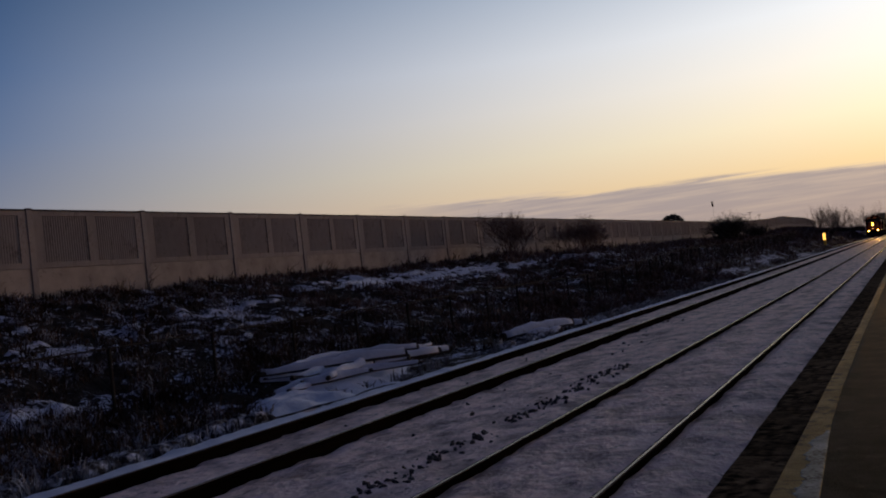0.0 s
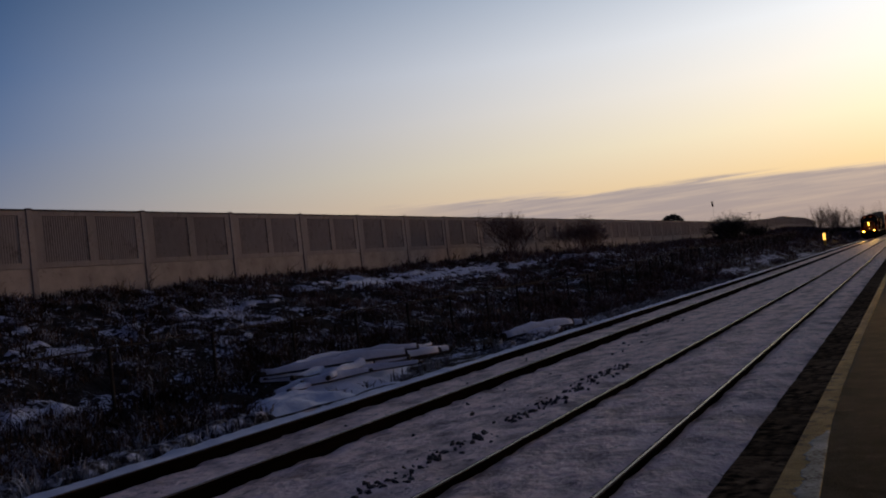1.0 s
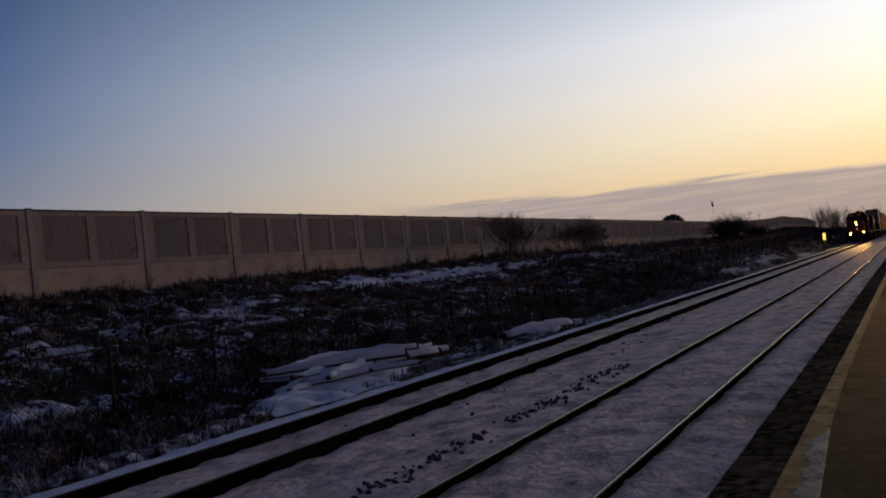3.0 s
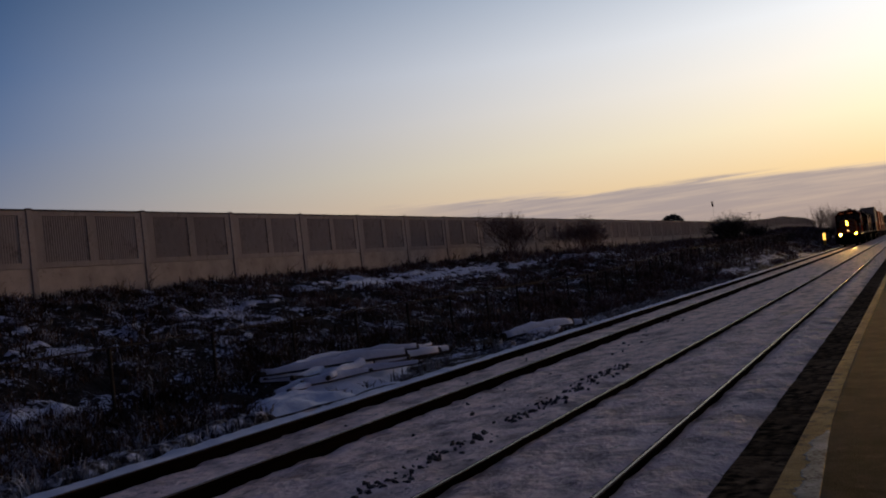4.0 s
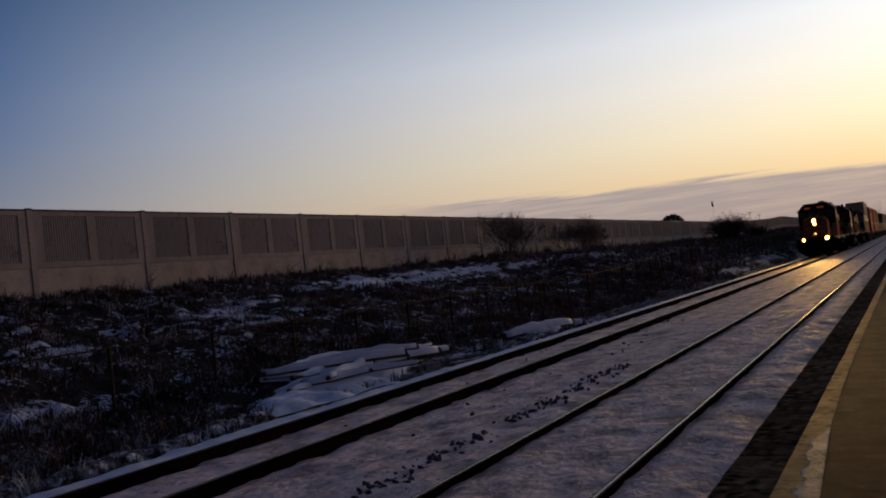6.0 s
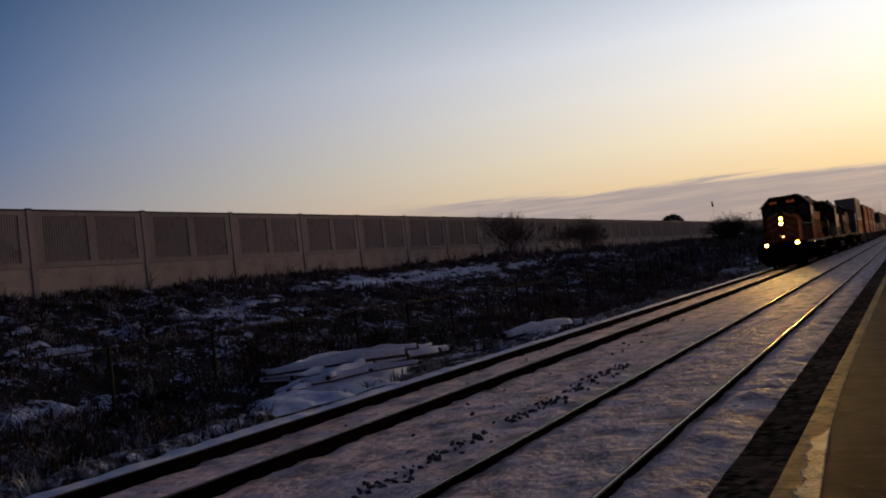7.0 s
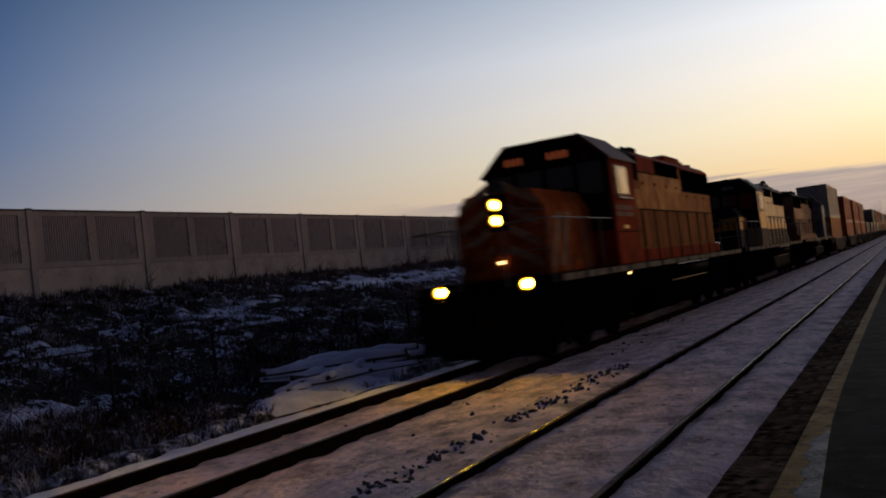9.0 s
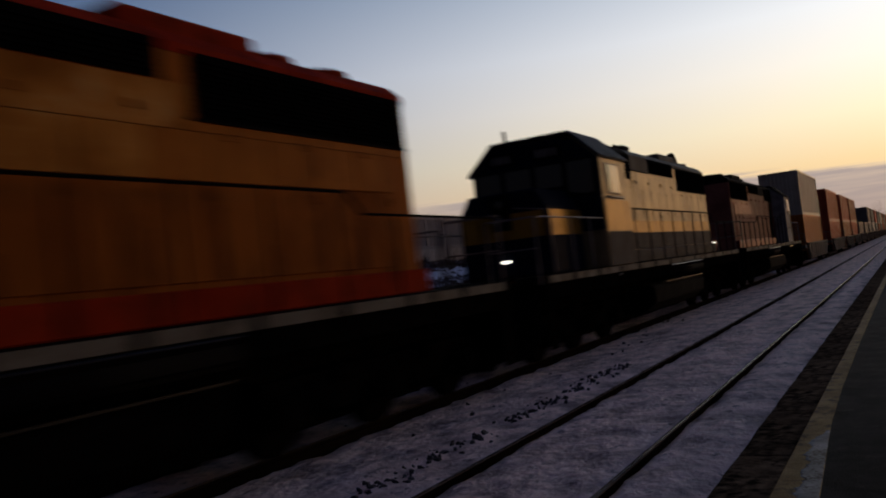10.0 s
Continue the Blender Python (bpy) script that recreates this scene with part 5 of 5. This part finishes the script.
RED_SCHEME = dict(nose_front=1.82, marker=M_STEPLAMP, step_lit=True, deck=M_BLACK, tank=M_UNDER, nose=M_NOSE, nose_label="weathered red nose with faded stripes", stripes=True, cab=M_RED, cab_label="faded red cab", cab_roof=M_ROOF, front=M_DARKMAROON, hood=M_TAN,
                  hood_label="weathered red hood side toned by warm sky light", hood_roof=M_RED, door=M_TAN, upper=M_GOLD, rear_upper=M_AMBERPAINT, front_side=M_RED, duct=M_RED, panel=True, band=False, rear_white=False)
CREAM_SCHEME = dict(nose_front=2.68, marker=M_WHITELAMP, step_lit=False, deck=M_BLACK, tank=M_BLACK, nose=M_NAVY, nose_label="dark blue nose", stripes=False, cab=M_CREAM, cab_label="weathered cream cab", cab_roof=M_GREY, front=M_NAVY, hood=M_CREAM,
                    hood_label="weathered cream hood side", hood_roof=M_GREY, door=M_CREAM, upper=M_CREAM, rear_upper=M_CREAM, front_side=M_CREAM, duct=M_GREY, panel=False, band=True, band_paint=M_OCHRE, rear_white=False)
MAROON_SCHEME = dict(nose_front=1.82, marker=M_STEEL, step_lit=True, deck=M_BLACK, tank=M_BLACK, nose=M_MAROON, nose_label="dull maroon nose", stripes=False, cab=M_PALEPAINT, cab_label="dull white cab", cab_roof=M_BLACK, front=M_BLACK, hood=M_PINK,
                     hood_label="chalky faded red hood side", hood_roof=M_BLACK, door=M_PINK, upper=M_PINK, rear_upper=M_MAROON, front_side=M_MAROON, duct=M_MAROON, panel=False, band=False, band_paint=M_PINK, rear_white=True)


def container(label, paint, at, z0, high, length=12.19):
    """A corrugated steel box with corner posts, rails and doors; origin at its front, bottom centre."""
    box = tagged(new("container"), label, "container", group="containers on the train")
    bm = B()
    for s in (-1, 1):
        pts = []
        n = 38
        pitch = (length - 0.4) / n
        for k in range(n):
            y = 0.2 + k * pitch
            pts += [(s * 1.185, y), (s * 1.185, y + pitch * 0.32), (s * 1.155, y + pitch * 0.5), (s * 1.155, y + pitch * 0.82)]
        pts.append((s * 1.185, length - 0.2))
        lo = [bm.verts.new((x, y, 0.16)) for x, y in pts]
        hi = [bm.verts.new((x, y, high - 0.1)) for x, y in pts]
        for i in range(len(pts) - 1):
            bm.faces.new((lo[i], lo[i + 1], hi[i + 1], hi[i]))
    bm_box(bm, -1.15, 1.15, 0.06, length - 0.06, high - 0.09, high - 0.02)
    part("shell", bm, paint, box)
    bm = B()
    for s in (-1, 1):
        for y in (0.09, length - 0.09):
            bm_box(bm, s * 1.14 - 0.08, s * 1.14 + 0.08, y - 0.09, y + 0.09, 0, high)
        bm_box(bm, s * 1.16 - 0.05, s * 1.16 + 0.05, 0.18, length - 0.18, 0.0, 0.16)
        bm_box(bm, s * 1.16 - 0.05, s * 1.16 + 0.05, 0.18, length - 0.18, high - 0.1, high)
    for y in (0.05, length - 0.05):
        bm_box(bm, -1.06, 1.06, y - 0.05, y + 0.05, high - 0.12, high)
        bm_box(bm, -1.06, 1.06, y - 0.05, y + 0.05, 0, 0.16)
    part("frame", bm, paint, box)
    ribs = []
    for k in range(9):
        x = -1.06 + k * 2.12 / 9
        ribs += [(x, 0.055), (x + 0.12, 0.055), (x + 0.15, 0.078), (x + 0.21, 0.078)]
    part("end_wall", bm_prism(B(), ribs + [(1.06, 0.055), (1.06, 0.10), (-1.06, 0.10)], 0.16, high - 0.12, "z"), paint, box)
    for s in (-1, 1):
        d = part("door", bm_box(B(), min(s * 0.01, s * 1.06), max(s * 0.01, s * 1.06), length - 0.09, length - 0.04, 0.16, high - 0.12), paint, box)
        part("lock_rod", bm_tube(B(), (s * 0.4, length - 0.02, 0.1), (s * 0.4, length - 0.02, high - 0.1), 0.02, sides=6), M_STEEL, d)
    MOVING.append((box, at, False))
    box["base"] = z0
    return box


def well_car(at, length=16.2):
    car = tagged(new("well_car"), "dusty steel well car carrying stacked containers", "rail car", group="well cars of the train")
    bm = B()
    for s in (-1, 1):
        bm_prism(bm, [(1.2, 1.0), (2.2, 0.35), (length - 2.2, 0.35), (length - 1.2, 1.0), (length - 1.2, 1.30), (1.2, 1.30)], s * 1.37 - 0.06, s * 1.37 + 0.06, "x")
        bm_box(bm, s * 1.38 - 0.10, s * 1.38 + 0.10, 1.2, length - 1.2, 1.30, 1.38)
        for k in range(9):
            y = 2.4 + k * (length - 4.8) / 8
            bm_box(bm, min(s * 1.43, s * 1.47), max(s * 1.43, s * 1.47), y - 0.05, y + 0.05, 0.4, 1.3)
    part("well_side", bm, M_WELL, car)
    for y in (2.3, length / 2, length - 2.3):
        part("cross_beam", bm_box(B(), -1.31, 1.31, y - 0.2, y + 0.2, 0.28, 0.348), M_UNDER, car)
    for y, s in ((0.1, 1), (length - 0.1, -1)):
        bm = bm_box(B(), -1.3, 1.3, min(y, y + s * 1.1), max(y, y + s * 1.1), 1.05, 1.25)
        bm_box(bm, -0.25, 0.25, min(y - s * 0.3, y + s * 1.1), max(y - s * 0.3, y + s * 1.1), 0.8, 1.05)
        part("end_platform", bm, M_WELL, car)
        fr = bogie_frame((-0.85, 0.85), 0.85)
        bmesh.ops.translate(fr, verts=fr.verts, vec=(0, y + s * 0.75, 0))
        part("bogie", fr, M_UNDER, car)
        for a in (-0.85, 0.85):
            shared("wheelset", CAR_WHEELS, car, Matrix.Translation((0, y + s * 0.75 + a, 0.48)))
        rail = bm_tube(B(), (1.3, y + s * 0.1, 1.25), (1.3, y + s * 0.1, 2.0), 0.02, sides=6)
        bm_tube(rail, (-1.3, y + s * 0.1, 1.25), (-1.3, y + s * 0.1, 2.0), 0.02, sides=6)
        bm_tube(rail, (-1.3, y + s * 0.1, 2.0), (1.3, y + s * 0.1, 2.0), 0.02, sides=6)
        part("brake_stand", rail, M_STEEL, car)
    MOVING.append((car, at, False))
    return car


def build_train():
    locomotive("weathered red diesel locomotive with lit headlights leading the train", 0.0, RED_SCHEME, True)
    locomotive("cream and dark blue diesel locomotive coupled second in the train", 20.98, CREAM_SCHEME, False)
    locomotive("faded maroon diesel locomotive running backwards third in the train", 41.96, MAROON_SCHEME, False, True)
    # distance of each stack's front behind the coupler, lower and upper box (colour, height)
    stacks = [(67.9, ("orange", 2.90), ("grey", 2.90)), (88.1, ("brick", 2.59), ("brick", 2.74)), (104.4, ("rust", 2.59), ("brick", 2.74)), (118.6, ("brick", 2.59), ("rust", 2.74)),
              (164.7, ("slate", 2.59), ("slate", 2.59)), (180.9, ("grey", 2.59), ("slate", 2.59)), (197.1, ("slate", 2.59), ("brick", 2.59)), (213.3, ("rust", 2.59), ("slate", 2.59)),
              (229.5, ("slate", 2.59), ("grey", 2.59)), (245.7, ("brick", 2.59), ("rust", 2.59)), (261.9, ("slate", 2.59), ("slate", 2.59)), (278.1, ("rust", 2.59), ("brick", 2.59)), (294.3, ("grey", 2.59), ("slate", 2.59))]
    words = {"grey": "pale grey", "orange": "orange", "brick": "brick red", "rust": "rust brown", "slate": "slate grey"}
    for at, low, high in stacks:
        well_car(*((at - 1.0, 14.1) if at in (104.4, 118.6) else (at - 1.9, 16.0)))
        container(words[low[0]] + " corrugated steel container low in a well car", BOX_PAINT[low[0]], at, 0.352, low[1])
        container(words[high[0]] + " corrugated steel container stacked on another", BOX_PAINT[high[0]], at, 0.352 + low[1] + 0.004, high[1])
    for at in (132.8, 148.7):
        well_car(at, 15.6)
        container("slate grey corrugated steel container low in a well car", BOX_PAINT["slate"], at + 1.9, 0.352, 2.59)


build_train()


def motions():
    """The train runs past at a steady speed; its wheels turn with it."""
    for thing, behind, reverse in MOVING:
        z = thing.get("base", 0.0)
        rows = [(t, pose(FAR_TRACK, TRAIN_FRONT + behind - SPEED * t, z, 0, 0, 180 if reverse else 0)) for t in (0.0, 2.5, 5.0, 7.5, 10.0)]
        walk(thing, rows)
    for wheel, at, reverse in WHEELSETS:
        spin = math.degrees(SPEED / 0.508) * (-1 if reverse else 1)
        walk(wheel, [(k / 30, pose(0, at, 0.508, spin * k / 30, 0, 0)) for k in range(301)])


motions()
